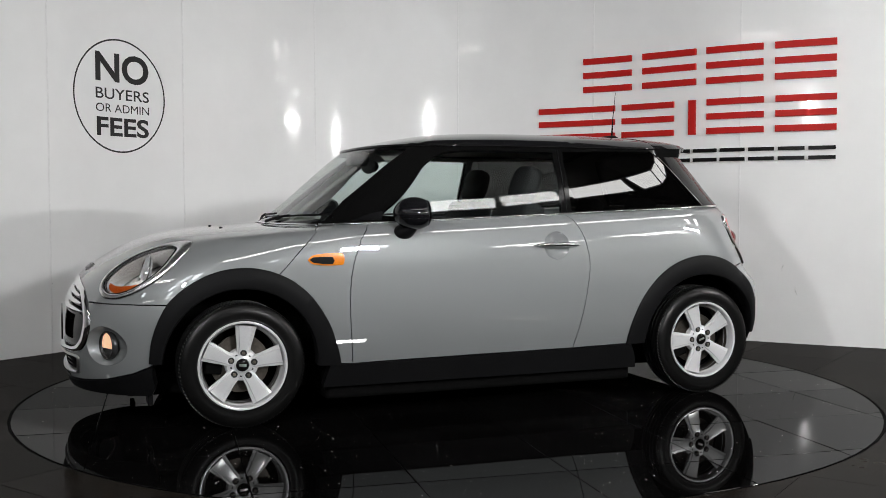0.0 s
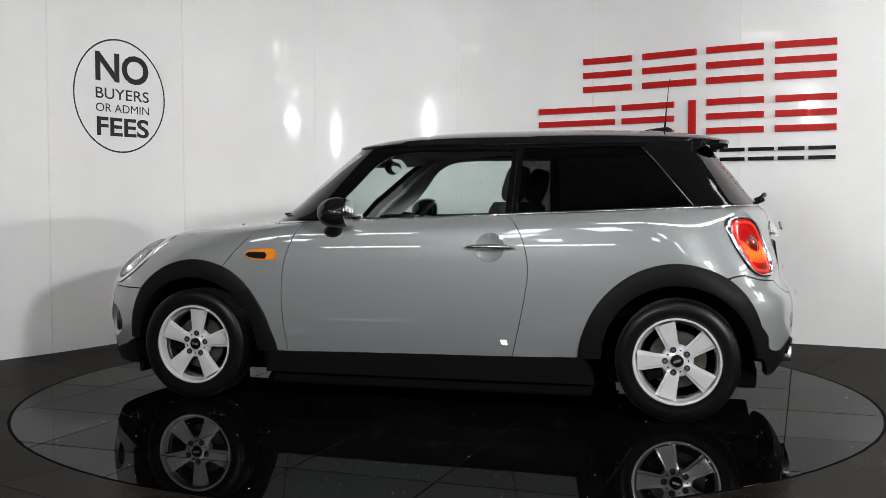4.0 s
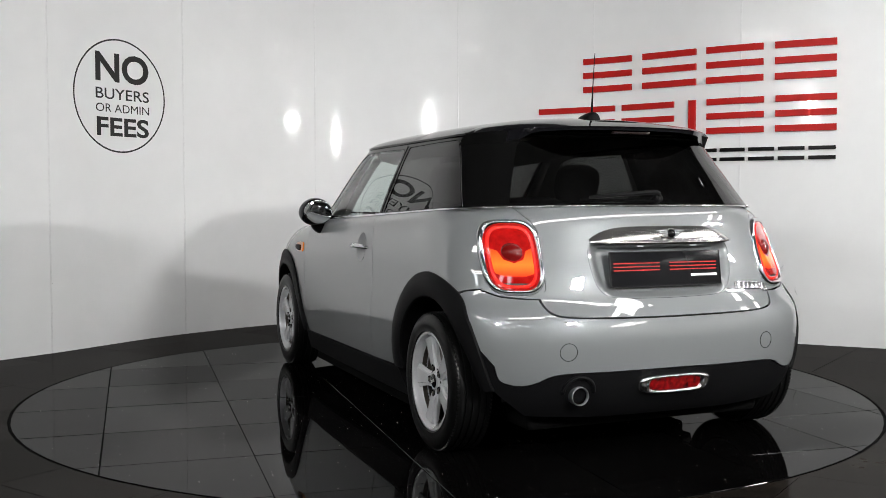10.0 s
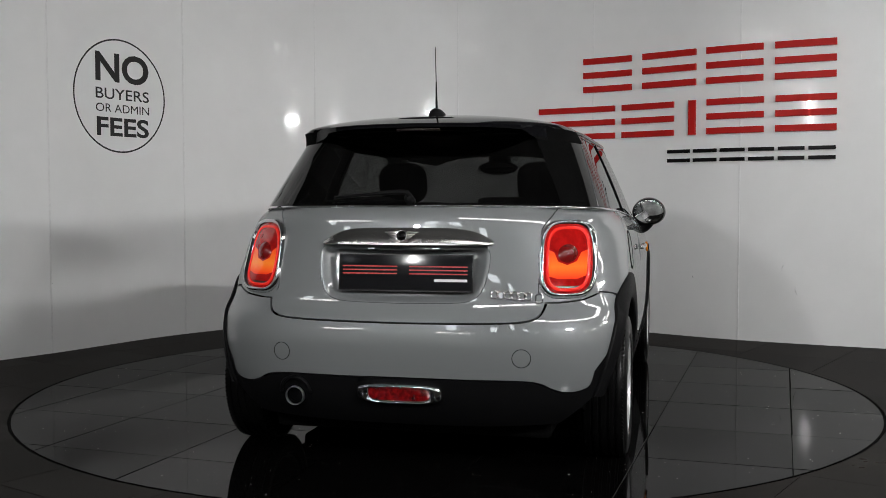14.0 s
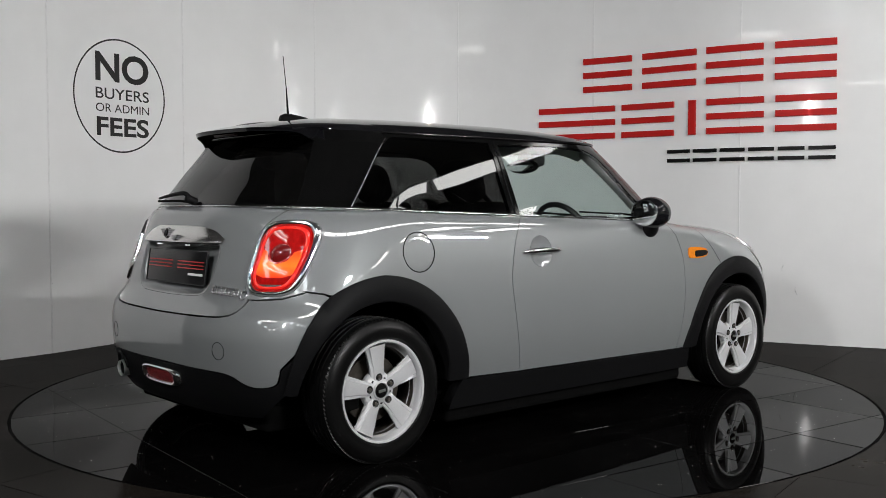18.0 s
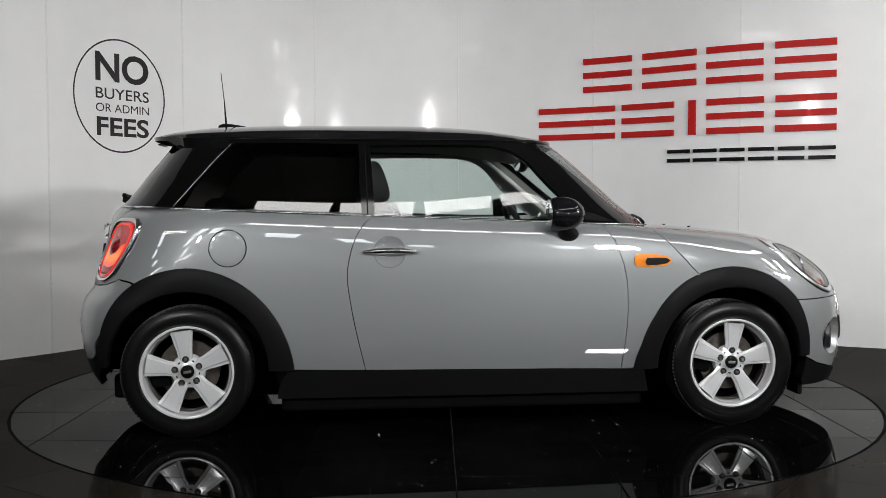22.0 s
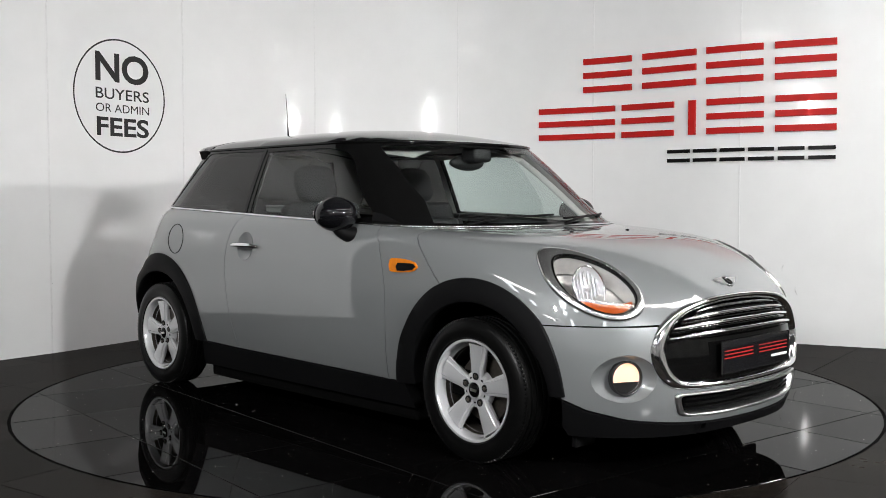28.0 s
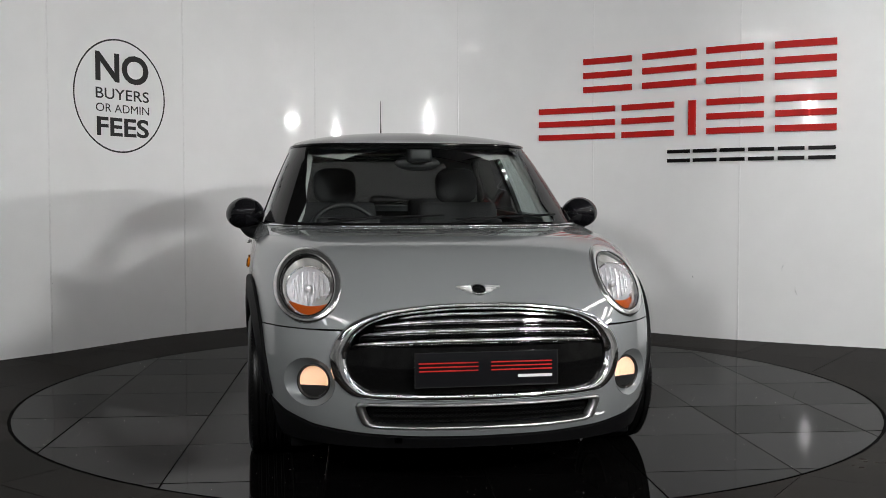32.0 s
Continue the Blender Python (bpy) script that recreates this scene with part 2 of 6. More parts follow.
def slab(name, poly, z0, z1, material, parent, bevel=0.0015):
    bm = bmesh.new()
    cx, cy = sum(q[0] for q in poly) / len(poly), sum(q[1] for q in poly) / len(poly)
    lo = [bm.verts.new((x, y, z0)) for x, y in poly]
    mid = [bm.verts.new((x, y, z1 - bevel)) for x, y in poly]
    top = []
    for x, y in poly:
        d = max(1e-6, math.hypot(x - cx, y - cy))
        k = 1 - 1.4 * bevel / d
        top.append(bm.verts.new((cx + (x - cx) * k, cy + (y - cy) * k, z1)))
    n = len(poly)
    for i in range(n):
        j = (i + 1) % n
        bm.faces.new((lo[i], lo[j], mid[j], mid[i]))
        bm.faces.new((mid[i], mid[j], top[j], top[i]))
    bm.faces.new(top)
    return part(name, bm, material, parent, smooth=False)


def build_turntable():
    root = tagged(new("turntable"), "round motor turntable of glossy black tiles set in the floor", "turntable")
    bm = bmesh.new()
    lathe2 = [(DISC_R - 0.002, -0.05), (DISC_R - 0.002, -0.0035)]
    rings = []
    for r, z in lathe2:
        rings.append([bm.verts.new((r * math.cos(2 * math.pi * i / 128), r * math.sin(2 * math.pi * i / 128), z)) for i in range(128)])
    for i in range(128):
        j = (i + 1) % 128
        bm.faces.new((rings[0][i], rings[0][j], rings[1][j], rings[1][i]))
    bm.faces.new(rings[1])
    part("base_plate", bm, M_GROUT, root, smooth=False)
    a = radians(-5.4)
    ca, sa = math.cos(a), math.sin(a)
    rng = random.Random(4)
    g = 0.0016
    for i in range(-5, 5):
        for j in range(-5, 5):
            x0, y0 = i * TILE + 0.008, j * TILE - 0.008
            # slight unevenness of the laying
            dx, dy = rng.uniform(-.0012, .0012), rng.uniform(-.0012, .0012)
            q = [(x0 + g + dx, y0 + g + dy), (x0 + TILE - g + dx, y0 + g + dy), (x0 + TILE - g + dx, y0 + TILE - g + dy), (x0 + g + dx, y0 + TILE - g + dy)]
            q = [(x * ca - y * sa, x * sa + y * ca) for x, y in q]
            q = disc_clip(q, DISC_R - 0.007)
            if len(q) >= 3:
                slab("tile", q, -0.004, rng.uniform(-0.0004, 0.0004), M_TILE, root)
    # specks of dust and grit on the tiles
    bm = bmesh.new()
    for _ in range(1150):
        r, t = DISC_R * math.sqrt(rng.random()) * 0.98, rng.uniform(0, 2 * math.pi)
        s = rng.uniform(0.0007, 0.0022) if rng.random() < 0.9 else rng.uniform(0.002, 0.0035)
        c = Vector((r * math.cos(t), r * math.sin(t), s * 0.4))
        vs = [bm.verts.new(c + Vector((s * math.cos(k), s * math.sin(k) * rng.uniform(.5, 1), 0))) for k in (0, 1.57, 3.14, 4.71)]
        tp = bm.verts.new(c + Vector((0, 0, s * 0.6)))
        for k in range(4):
            bm.faces.new((vs[k], vs[(k + 1) % 4], tp))
    ob = part("dust", bm, M_DUST, root, "scattered pale specks of grit", smooth=False)
    ob["kind"] = "stuff"
    return root


def build_floor():
    root = tagged(new("floor"), "dark brown-grey polished tile floor round the turntable", "floor", kind="structure")
    bm = bmesh.new()
    ns = 128
    inner = [bm.verts.new((DISC_R * math.cos(2 * math.pi * i / ns), DISC_R * math.sin(2 * math.pi * i / ns), -0.004)) for i in range(ns)]
    deep = [bm.verts.new((v.co.x, v.co.y, -0.08)) for v in inner]
    outer = []
    for v in inner:
        k = 24.0 / max(abs(v.co.x), abs(v.co.y))
        outer.append(bm.verts.new((v.co.x * k, v.co.y * k, -0.004)))
    for i in range(ns):
        j = (i + 1) % ns
        bm.faces.new((inner[i], inner[j], outer[j], outer[i]))
        bm.faces.new((deep[i], deep[j], inner[j], inner[i]))
    bm.faces.new(deep)
    bmesh.ops.recalc_face_normals(bm, faces=bm.faces)
    part("floor_bed", bm, M_GROUT, root, smooth=False)
    a = radians(-34.5)
    ca, sa = math.cos(a), math.sin(a)
    g = 0.0013
    rng = random.Random(9)

    def outside(poly):
        """Pieces of a convex polygon outside the turntable: cut by its chords one after another."""
        n, pieces, rest = 64, [], poly
        for k in range(n):
            c, s = math.cos(2 * math.pi * (k + .5) / n), math.sin(2 * math.pi * (k + .5) / n)
            rr = DISC_R + 0.006
            f = lambda q: (q[0] * c + q[1] * s) - rr
            if all(f(q) <= 0 for q in rest):
                continue
            cut = lambda p0, p1: (p0[0] + (p1[0] - p0[0]) * f(p0) / (f(p0) - f(p1)), p0[1] + (p1[1] - p0[1]) * f(p0) / (f(p0) - f(p1)))
            if all(f(q) >= 0 for q in rest):
                pieces.append(rest)
                return pieces
            out = clip_poly(rest, lambda q: f(q) >= 0, cut)
            rest = clip_poly(rest, lambda q: f(q) <= 0, cut)
            if len(out) >= 3:
                pieces.append(out)
            if len(rest) < 3:
                return pieces
        return pieces
    for i in range(-13, 13):
        for j in range(-13, 13):
            x0, y0 = i * TILE + 0.324, j * TILE + 0.494
            q = [(x0 + g, y0 + g), (x0 + TILE - g, y0 + g), (x0 + TILE - g, y0 + TILE - g), (x0 + g, y0 + TILE - g)]
            q = [(x * ca - y * sa, x * sa + y * ca) for x, y in q]
            cx, cy = q[0][0] * .5 + q[2][0] * .5, q[0][1] * .5 + q[2][1] * .5
            if cx * cx + cy * cy > 36 or cy < -6.5:
                continue
            ds = [math.hypot(*v) for v in q]
            if max(ds) < DISC_R:
                continue
            if min(math.hypot(q[k][0] + (q[(k + 1) % 4][0] - q[k][0]) * t / 6, q[k][1] + (q[(k + 1) % 4][1] - q[k][1]) * t / 6) for k in range(4) for t in range(6)) > DISC_R + 0.01:
                slab("tile", q, -0.004, rng.uniform(-.0003, .0003), M_FLOOR, root)
                continue
            bm = bmesh.new()
            for pc in outside(q):
                bm.faces.new([bm.verts.new((x, y, 0.0)) for x, y in pc])
            bmesh.ops.recalc_face_normals(bm, faces=bm.faces)
            for f in bm.faces:
                if f.normal.z < 0:
                    f.normal_flip()
            if len(bm.faces):
                part("tile", bm, M_FLOOR, root, smooth=False)
            else:
                bm.free()
    return root


turntable = build_turntable()
build_floor()


# ---- the rest of the hall, which shows only in reflections ----
HALL_TOP = 4.6


def build_hall():
    def slabbox(name, label, x0, x1, y0, y1, z0, z1, m, cat="wall"):
        bm = bmesh.new()
        boxy(bm, x0, x1, y0, y1, z0, z1)
        tagged(link(name, bm, m, smooth=False), label, cat, kind="structure")
    slabbox("wall_south", "plain pale wall of the hall facing the turntable bay", -10, 12, -15.2, -15, 0, HALL_TOP, M_HALLWALL)
    slabbox("wall_west", "plain pale side wall of the hall", -10.2, -10, -15.2, 6, 0, HALL_TOP, M_HALLWALL)
    slabbox("wall_east", "plain pale side wall of the hall", 12, 12.2, -15.2, 6, 0, HALL_TOP, M_HALLWALL)
    slabbox("wall_back", "plain pale wall behind the white panels", -10, 12, 5.8, 6, 0, HALL_TOP, M_HALLWALL)
    slabbox("ceiling", "dark ceiling of the hall", -10.2, 12.2, -15.2, 6, HALL_TOP, HALL_TOP + .2, M_CEIL, "ceiling")


build_hall()


def build_strip_light(drop, glow, long, gap, wide):
    """A ceiling fitting of two lit strips along x, hung by rods of length drop; origin at its middle."""
    root = tagged(new("ceiling_light"), "hanging ceiling light of two long white strips", "ceiling light", "ceiling lights")
    for s in (-1, 1):
        bm = bmesh.new()
        boxy(bm, -long / 2 - .02, long / 2 + .02, s * gap / 2 - wide / 2 - .02, s * gap / 2 + wide / 2 + .02, .0, .05, .006)
        part("housing", bm, M_STEEL, root)
        bm = bmesh.new()
        boxy(bm, -long / 2, long / 2, s * gap / 2 - wide / 2, s * gap / 2 + wide / 2, -.03, -.002, .01)
        part("strip", bm, glow, root)
        bm = bmesh.new()
        boxy(bm, s * long * .35 - .02, s * long * .35 + .02, -gap / 2, gap / 2, .052, .080, .004)
        part("cross_bar", bm, M_STEEL, root)
        bm = bmesh.new()
        sweep(bm, [(s * long * .35, 0, .08), (s * long * .35, 0, drop)], .004, 6)
        part("hanger_rod", bm, M_STEEL, root)
    return root


STRIP_Z = 3.60
for spots, gap, wide in (([(6.15, -1.35, -29), (9.2, -3.1, -29), (10.4, -9.5, 90), (10.4, -6.3, 90)], .80, .24),
                         ([(-3.6, -4.15, 136), (-7.3, -10.9, 155), (-4.0, -12.8, 150)], .30, .07)):
    strip0 = build_strip_light(HALL_TOP - STRIP_Z, M_TUBE, 1.9, gap, wide)
    strip0.matrix_basis = pose(*spots[0][:2], STRIP_Z, 0, 0, spots[0][2])
    for x, y, a in spots[1:]:
        copy_thing(strip0, pose(x, y, STRIP_Z, 0, 0, a))


def build_roof_panel(name, label, group, wide, long, glow):
    """A diffuser panel let into the ceiling; origin at its middle, on the ceiling."""
    root = tagged(new(name), label, "ceiling light", group)
    bm = bmesh.new()
    for s in (-1, 1):
        boxy(bm, s * wide / 2 - .02, s * wide / 2 + .02, -long / 2 - .02, long / 2 + .02, -.03, 0, .004)
        boxy(bm, -wide / 2 + .02, wide / 2 - .02, s * long / 2 - .02, s * long / 2 + .02, -.03, 0, .004)
    part("frame", bm, M_STEEL, root)
    bm = bmesh.new()
    boxy(bm, -wide / 2 + .02, wide / 2 - .02, -long / 2 + .02, long / 2 - .02, -.018, -.008)
    part("diffuser", bm, glow, root, smooth=False)
    return root


PANELS = [(-1.75, -8.1, -8), (-2.75, -7.6, -29), (-3.9, -10.0, -32), (-0.4, -10.4, 0), (0.9, -12.2, 12), (-1.9, -13.6, -12), (2.6, -15.0, 10), (-6.2, -5.4, -42), (-7.6, -8.6, -40), (5.2, -13.2, 24), (7.8, -11.6, 35), (-4.6, -13.4, -20)]
panel0 = build_roof_panel("ceiling_panel", "long frosted roof light in a steel frame", "roof lights", .55, 2.2, M_PANEL)
panel0.matrix_basis = pose(*PANELS[0][:2], HALL_TOP, 0, 0, PANELS[0][2])
for x, y, a in PANELS[1:]:
    copy_thing(panel0, pose(x, y, HALL_TOP, 0, 0, a))

# curved row of bright light boxes over the open front of the bay
BAY_R = 5.2
box0 = build_roof_panel("light_box", "bright white light box in the ceiling before the bay", "bay light boxes", .82, .50, M_BAYLIGHT)
for k in range(11):
    a = -96 + 9.8 * k
    m = pose(BAY_R * math.cos(radians(a)), BAY_R * math.sin(radians(a)), HALL_TOP, 0, 0, a + 90)
    if k == 0:
        box0.matrix_basis = m
    else:
        copy_thing(box0, m)


def build_flood(at, target, power, wide, high):
    """A studio flood on a stand."""
    root = tagged(new("studio_light"), "small studio flood light on a black tripod stand", "studio light", "studio lights")
    root.location = (at[0], at[1], 0)
    bm = bmesh.new()
    sweep(bm, [(0, 0, 0.35), (0, 0, at[2] - 0.2)], 0.014, 10)
    part("pole", bm, M_STEEL, root)
    for k in range(3):
        a = k * 2.094
        bm = bmesh.new()
        sweep(bm, [(0, 0, 0.75), (0.45 * math.cos(a), 0.45 * math.sin(a), 0.012)], 0.011, 8)
        part("leg", bm, M_STEEL, root)
    m = Matrix.Translation((-at[0], -at[1], 0)) @ look(at, target)
    bm = bmesh.new()
    boxy(bm, -wide / 2 - .02, wide / 2 + .02, -high / 2 - .02, high / 2 + .02, 0.0, 0.16, 0.01, m)
    part("head", bm, M_BLACK_SIGN, root)
    bm = bmesh.new()
    boxy(bm, -wide / 2, wide / 2, -high / 2, high / 2, -0.006, -0.002, 0, m)
    part("diffuser", bm, M_LAMPFACE, root)
    way = (Vector(target) - Vector(at)).normalized()
    area_lamp("flood_glow", Vector(at) + way * 0.03, target, wide, high, power, (1.0, 0.995, 0.99), radians(110))
    return root


build_flood((5.6, -2.0, 2.42), (-0.8, 2.4, 1.25), 66.0, .95, .10)
build_flood((2.60, -5.0, 2.18), (-0.6, 2.6, 1.25), 90.0, .42, .26)
build_flood((-1.85, -5.1, 2.42), (0.4, 2.8, 1.25), 54.0, .07, .34)


# ---- car paint and trim ----
M_PAINT = mat("grey_car_paint", (0.208, 0.218, 0.221), 0.42, metal=0.25, grain=0.02, scale=900, patch=0.02, patch_scale=1.5, coat=1.0, spec=0.1)
M_PAINT.node_tree.nodes["Principled BSDF"].inputs["Coat IOR"].default_value = 2.2
M_PAINT.node_tree.nodes["Principled BSDF"].inputs["Coat Roughness"].default_value = 0.012
M_ROOF = mat("gloss_black_paint", (0.005, 0.005, 0.006), 0.06, spec=0.5)
M_CLAD = mat("black_grained_plastic", (0.0048, 0.0048, 0.0052), 0.5, spec=0.09, grain=0.12, scale=220, bump=0.15, patch=0.1)
M_TRIM = mat("gloss_black_trim", (0.003, 0.003, 0.003), 0.07, spec=0.3)
M_CHROME = mat("chrome", (0.88, 0.88, 0.89), 0.09, 1.0)
M_BEZEL = mat("bright_bezel_chrome", (0.86, 0.86, 0.86), 0.24, 1.0, grain=0.02, scale=60)
M_SATIN = mat("satin_silver", (0.62, 0.62, 0.62), 0.28, 1.0, grain=0.04, scale=60)
M_ALLOY = mat("silver_alloy_paint", (0.63, 0.635, 0.645), 0.20, 0.38, grain=0.03, scale=200, coat=0.7)
M_TYRE = mat("tyre_rubber", (0.003, 0.003, 0.003), 0.33, spec=0.2, grain=0.2, scale=70, bump=0.1, patch=0.2, patch_scale=8)
# underbody black, also put into holes and gaps as their shade
M_SHADOW = mat("matt_black_underbody_and_shade", (0.003, 0.003, 0.003), 0.9, spec=0.05, grain=0.2)
M_GLASS = glass_mat("clear_car_glass", (0.82, 0.89, 0.87))
M_TINT = glass_mat("privacy_glass", (0.065, 0.063, 0.062))
M_WSGLASS = glass_mat("windscreen_glass", (0.74, 0.80, 0.78))
M_LENS = glass_mat("clear_lens", (0.97, 0.97, 0.97))
M_REDLENS = mat("red_lens", (0.30, 0.005, 0.005), 0.07, coat=1.0, emit=(1.0, 0.018, 0.012), power=0.12, grain=0.35, scale=45, bump=0.06)
M_REDLIT = mat("lit_red_lens", (0.62, 0.04, 0.012), 0.1, coat=1.0, emit=(1.0, 0.24, 0.015), power=0.85, grain=0.2, scale=40)
_nt = M_REDLIT.node_tree
_sep, _rmp, _tc = _nt.nodes.new("ShaderNodeSeparateXYZ"), _nt.nodes.new("ShaderNodeValToRGB"), _nt.nodes.new("ShaderNodeTexCoord")
_mr = _nt.nodes.new("ShaderNodeMapRange")
_mr.inputs["From Min"].default_value, _mr.inputs["From Max"].default_value = .750, .855
_rmp.color_ramp.elements[0].color, _rmp.color_ramp.elements[1].color = (1.0, .04, .008, 1), (1.0, .06, .008, 1)
_mid = _rmp.color_ramp.elements.new(.42)
_mid.color = (1.0, .36, .03, 1)
_nt.links.new(_tc.outputs["Object"], _sep.inputs[0])
_nt.links.new(_sep.outputs["Z"], _mr.inputs["Value"])
_nt.links.new(_mr.outputs["Result"], _rmp.inputs[0])
_nt.links.new(_rmp.outputs[0], _nt.nodes["Principled BSDF"].inputs["Emission Color"])
M_REDGLOW = mat("red_light_guide", (0.5, 0.01, 0.008), 0.12, coat=1.0, emit=(1.0, 0.035, 0.02), power=0.55)
M_DARKRED = mat("dark_red_lens", (0.10, 0.004, 0.004), 0.08, coat=1.0, emit=(1.0, 0.02, 0.01), power=0.06)
M_FOGRED = mat("ribbed_red_lens", (0.16, 0.004, 0.005), 0.12, coat=1.0, grain=0.7, scale=55, bump=0.8)
M_AMBER = mat("amber_lens", (0.62, 0.18, 0.010), 0.12, coat=1.0, emit=(1.0, 0.33, 0.01), power=0.05, grain=0.1, scale=60)
M_AMBERDARK = mat("amber_reflector", (0.36, 0.065, 0.010), 0.15, coat=1.0)
M_WARMLAMP = mat("lit_fog_bulb", (0.8, 0.6, 0.45), 0.3, emit=(1.0, 0.52, 0.26), power=0.85)
M_REFLECTOR = mat("bright_reflector", (0.66, 0.66, 0.68), 0.15, 0.45, bump=0.9, scale=70)
M_POLISH = mat("polished_metal", (0.84, 0.83, 0.81), 0.22, 1.0, grain=0.03, scale=30)
M_SMOKED = mat("smoked_red_lens", (0.005, 0.002, 0.002), 0.3, spec=0.2)
M_SEAT = mat("anthracite_seat_cloth", (0.012, 0.012, 0.013), 0.85, grain=0.25, scale=120, bump=0.25)
M_DASH = mat("dark_dash_plastic", (0.009, 0.009, 0.010), 0.5, grain=0.15, scale=120, bump=0.1)
M_LINING = mat("light_grey_headliner", (0.42, 0.42, 0.40), 0.9, grain=0.06, scale=120)
M_PLATE = mat("show_plate", (0.008, 0.008, 0.009), 0.12, spec=0.3)
M_PLATE_RED = mat("red_print", (0.40, 0.012, 0.012), 0.3)
M_PLATE_WHITE = mat("white_print", (0.7, 0.7, 0.7), 0.3)
M_MESHGRID = mat("black_mesh", (0.003, 0.003, 0.003), 0.6, spec=0.08)
M_MIRROR = mat("mirror_glass", (0.9, 0.9, 0.9), 0.01, 1.0)
M_WELL = mat("dark_bolt_well", (0.045, 0.045, 0.045), 0.25, 0.6)
M_BRAKE = mat("brake_disc_steel", (0.085, 0.075, 0.065), 0.4, 0.7, grain=0.25, scale=40)


def pchip(xs, ys, q):
    """Shape-keeping cubic through (xs, ys), read at q."""
    x, y, q = np.asarray(xs, float), np.asarray(ys, float), np.asarray(q, float)
    h = np.diff(x)
    d = np.diff(y) / h
    m = np.zeros_like(y)
    for i in range(1, len(x) - 1):
        if d[i - 1] * d[i] > 0:
            w1, w2 = 2 * h[i] + h[i - 1], h[i] + 2 * h[i - 1]
            m[i] = (w1 + w2) / (w1 / d[i - 1] + w2 / d[i])
    m[0], m[-1] = d[0], d[-1]
    j = np.clip(np.searchsorted(x, q, side="right") - 1, 0, len(x) - 2)
    t = (q - x[j]) / h[j]
    return ((1 + 2 * t) * (1 - t) ** 2 * y[j] + t * (1 - t) ** 2 * h[j] * m[j] + t * t * (3 - 2 * t) * y[j + 1] + t * t * (t - 1) * h[j] * m[j + 1])


class Skin:
    """A car surface made of plan outlines, one above another. u runs from the nose (0) along the left flank to the tail (1), and on
    over to the right flank beyond either end; s climbs from the lowest outline to the highest."""

    def __init__(self, s, taper, **cols):
        self.s, self.taper = np.asarray(s, float), taper
        self.cols = {k: np.asarray(v, float) for k, v in cols.items()}
        self.sd = np.linspace(self.s[0], self.s[-1], 1500)
        self.table = {k: pchip(self.s, v, self.sd) for k, v in self.cols.items()}
        self.zd, self.kd = self.table["z"], self.table["k"]
        self.ud = np.linspace(0, 1, 601)
        self.uf = np.linspace(0, .335, 301)
        self.ur = np.linspace(1, .665, 301)

    def level(self, s):
        return {k: np.interp(s, self.sd, v) for k, v in self.table.items()}

    def at(self, u, s):
        u, s = np.broadcast_arrays(np.asarray(u, float), np.asarray(s, float))
        sign = np.ones_like(u)
        u = u.copy()
        sign[u < 0] = -1
        u[u < 0] *= -1
        sign[u > 1] *= -1
        u[u > 1] = 2 - u[u > 1]
        c = self.level(np.clip(s, self.s[0], self.s[-1]))
        xcf, xcr = c["xf"] - c["lf"], c["xr"] + c["lr"]
        a = np.clip(u * 3, 0, 1) * math.pi / 2
        b = np.clip((1 - u) * 3, 0, 1) * math.pi / 2
        m = np.clip((u - 1 / 3) * 3, 0, 1)
        e = 1e-9
        xf = xcf + c["lf"] * np.clip(np.cos(a), e, 1) ** (2 / c["nf"])
        yf = c["w"] * np.clip(np.sin(a), e, 1) ** (2 / c["nf"])
        xr = xcr - c["lr"] * np.clip(np.cos(b), e, 1) ** (2 / c["nr"])
        yr = c["w"] * np.clip(np.sin(b), e, 1) ** (2 / c["nr"])
        x = np.where(u < 1 / 3, xf, np.where(u > 2 / 3, xr, xcf + (xcr - xcf) * m))
        y = np.where(u < 1 / 3, yf, np.where(u > 2 / 3, yr, c["w"]))
        y = y * (1 - 0.014 * (x / 1.25) ** 2 - self.taper * np.clip(-x - 0.1, 0, 3))
        z = c["z"] + c["k"] * np.clip(0.85 - x, 0, 9)
        return np.stack([x, y * sign, z], -1)

    def s_at(self, x, z):
        return float(np.interp(z, self.zd + self.kd * max(0.85 - x, 0), self.sd))

    def side(self, x, z):
        s = self.s_at(x, z)
        row = self.at(self.ud, s)
        return float(np.interp(-x, -row[:, 0], self.ud)), s

    def end(self, y, z, x, us):
        """The u, s at which the nose or the tail passes through (y, z)."""
        for _ in range(6):
            s = self.s_at(x, z)
            row = self.at(us, s)
            u = float(np.interp(abs(y), row[:, 1], us))
            x = float(np.interp(abs(y), row[:, 1], row[:, 0]))
        return u, s

    def front(self, y, z):
        u, s = self.end(y, z, 1.5, self.uf)
        return (u if y >= 0 else -u), s

    def rear(self, y, z):
        u, s = self.end(y, z, -1.6, self.ur)
        return (u if y >= 0 else 2 - u), s

    def normal(self, u, s):
        h = 1e-4
        s = np.clip(s, self.s[0] + h, self.s[-1] - h)
        du = self.at(np.asarray(u) + h, s) - self.at(np.asarray(u) - h, s)
        ds = self.at(u, s + h) - self.at(u, s - h)
        n = np.cross(du, ds)
        return n / np.maximum(np.linalg.norm(n, axis=-1, keepdims=True), 1e-12)


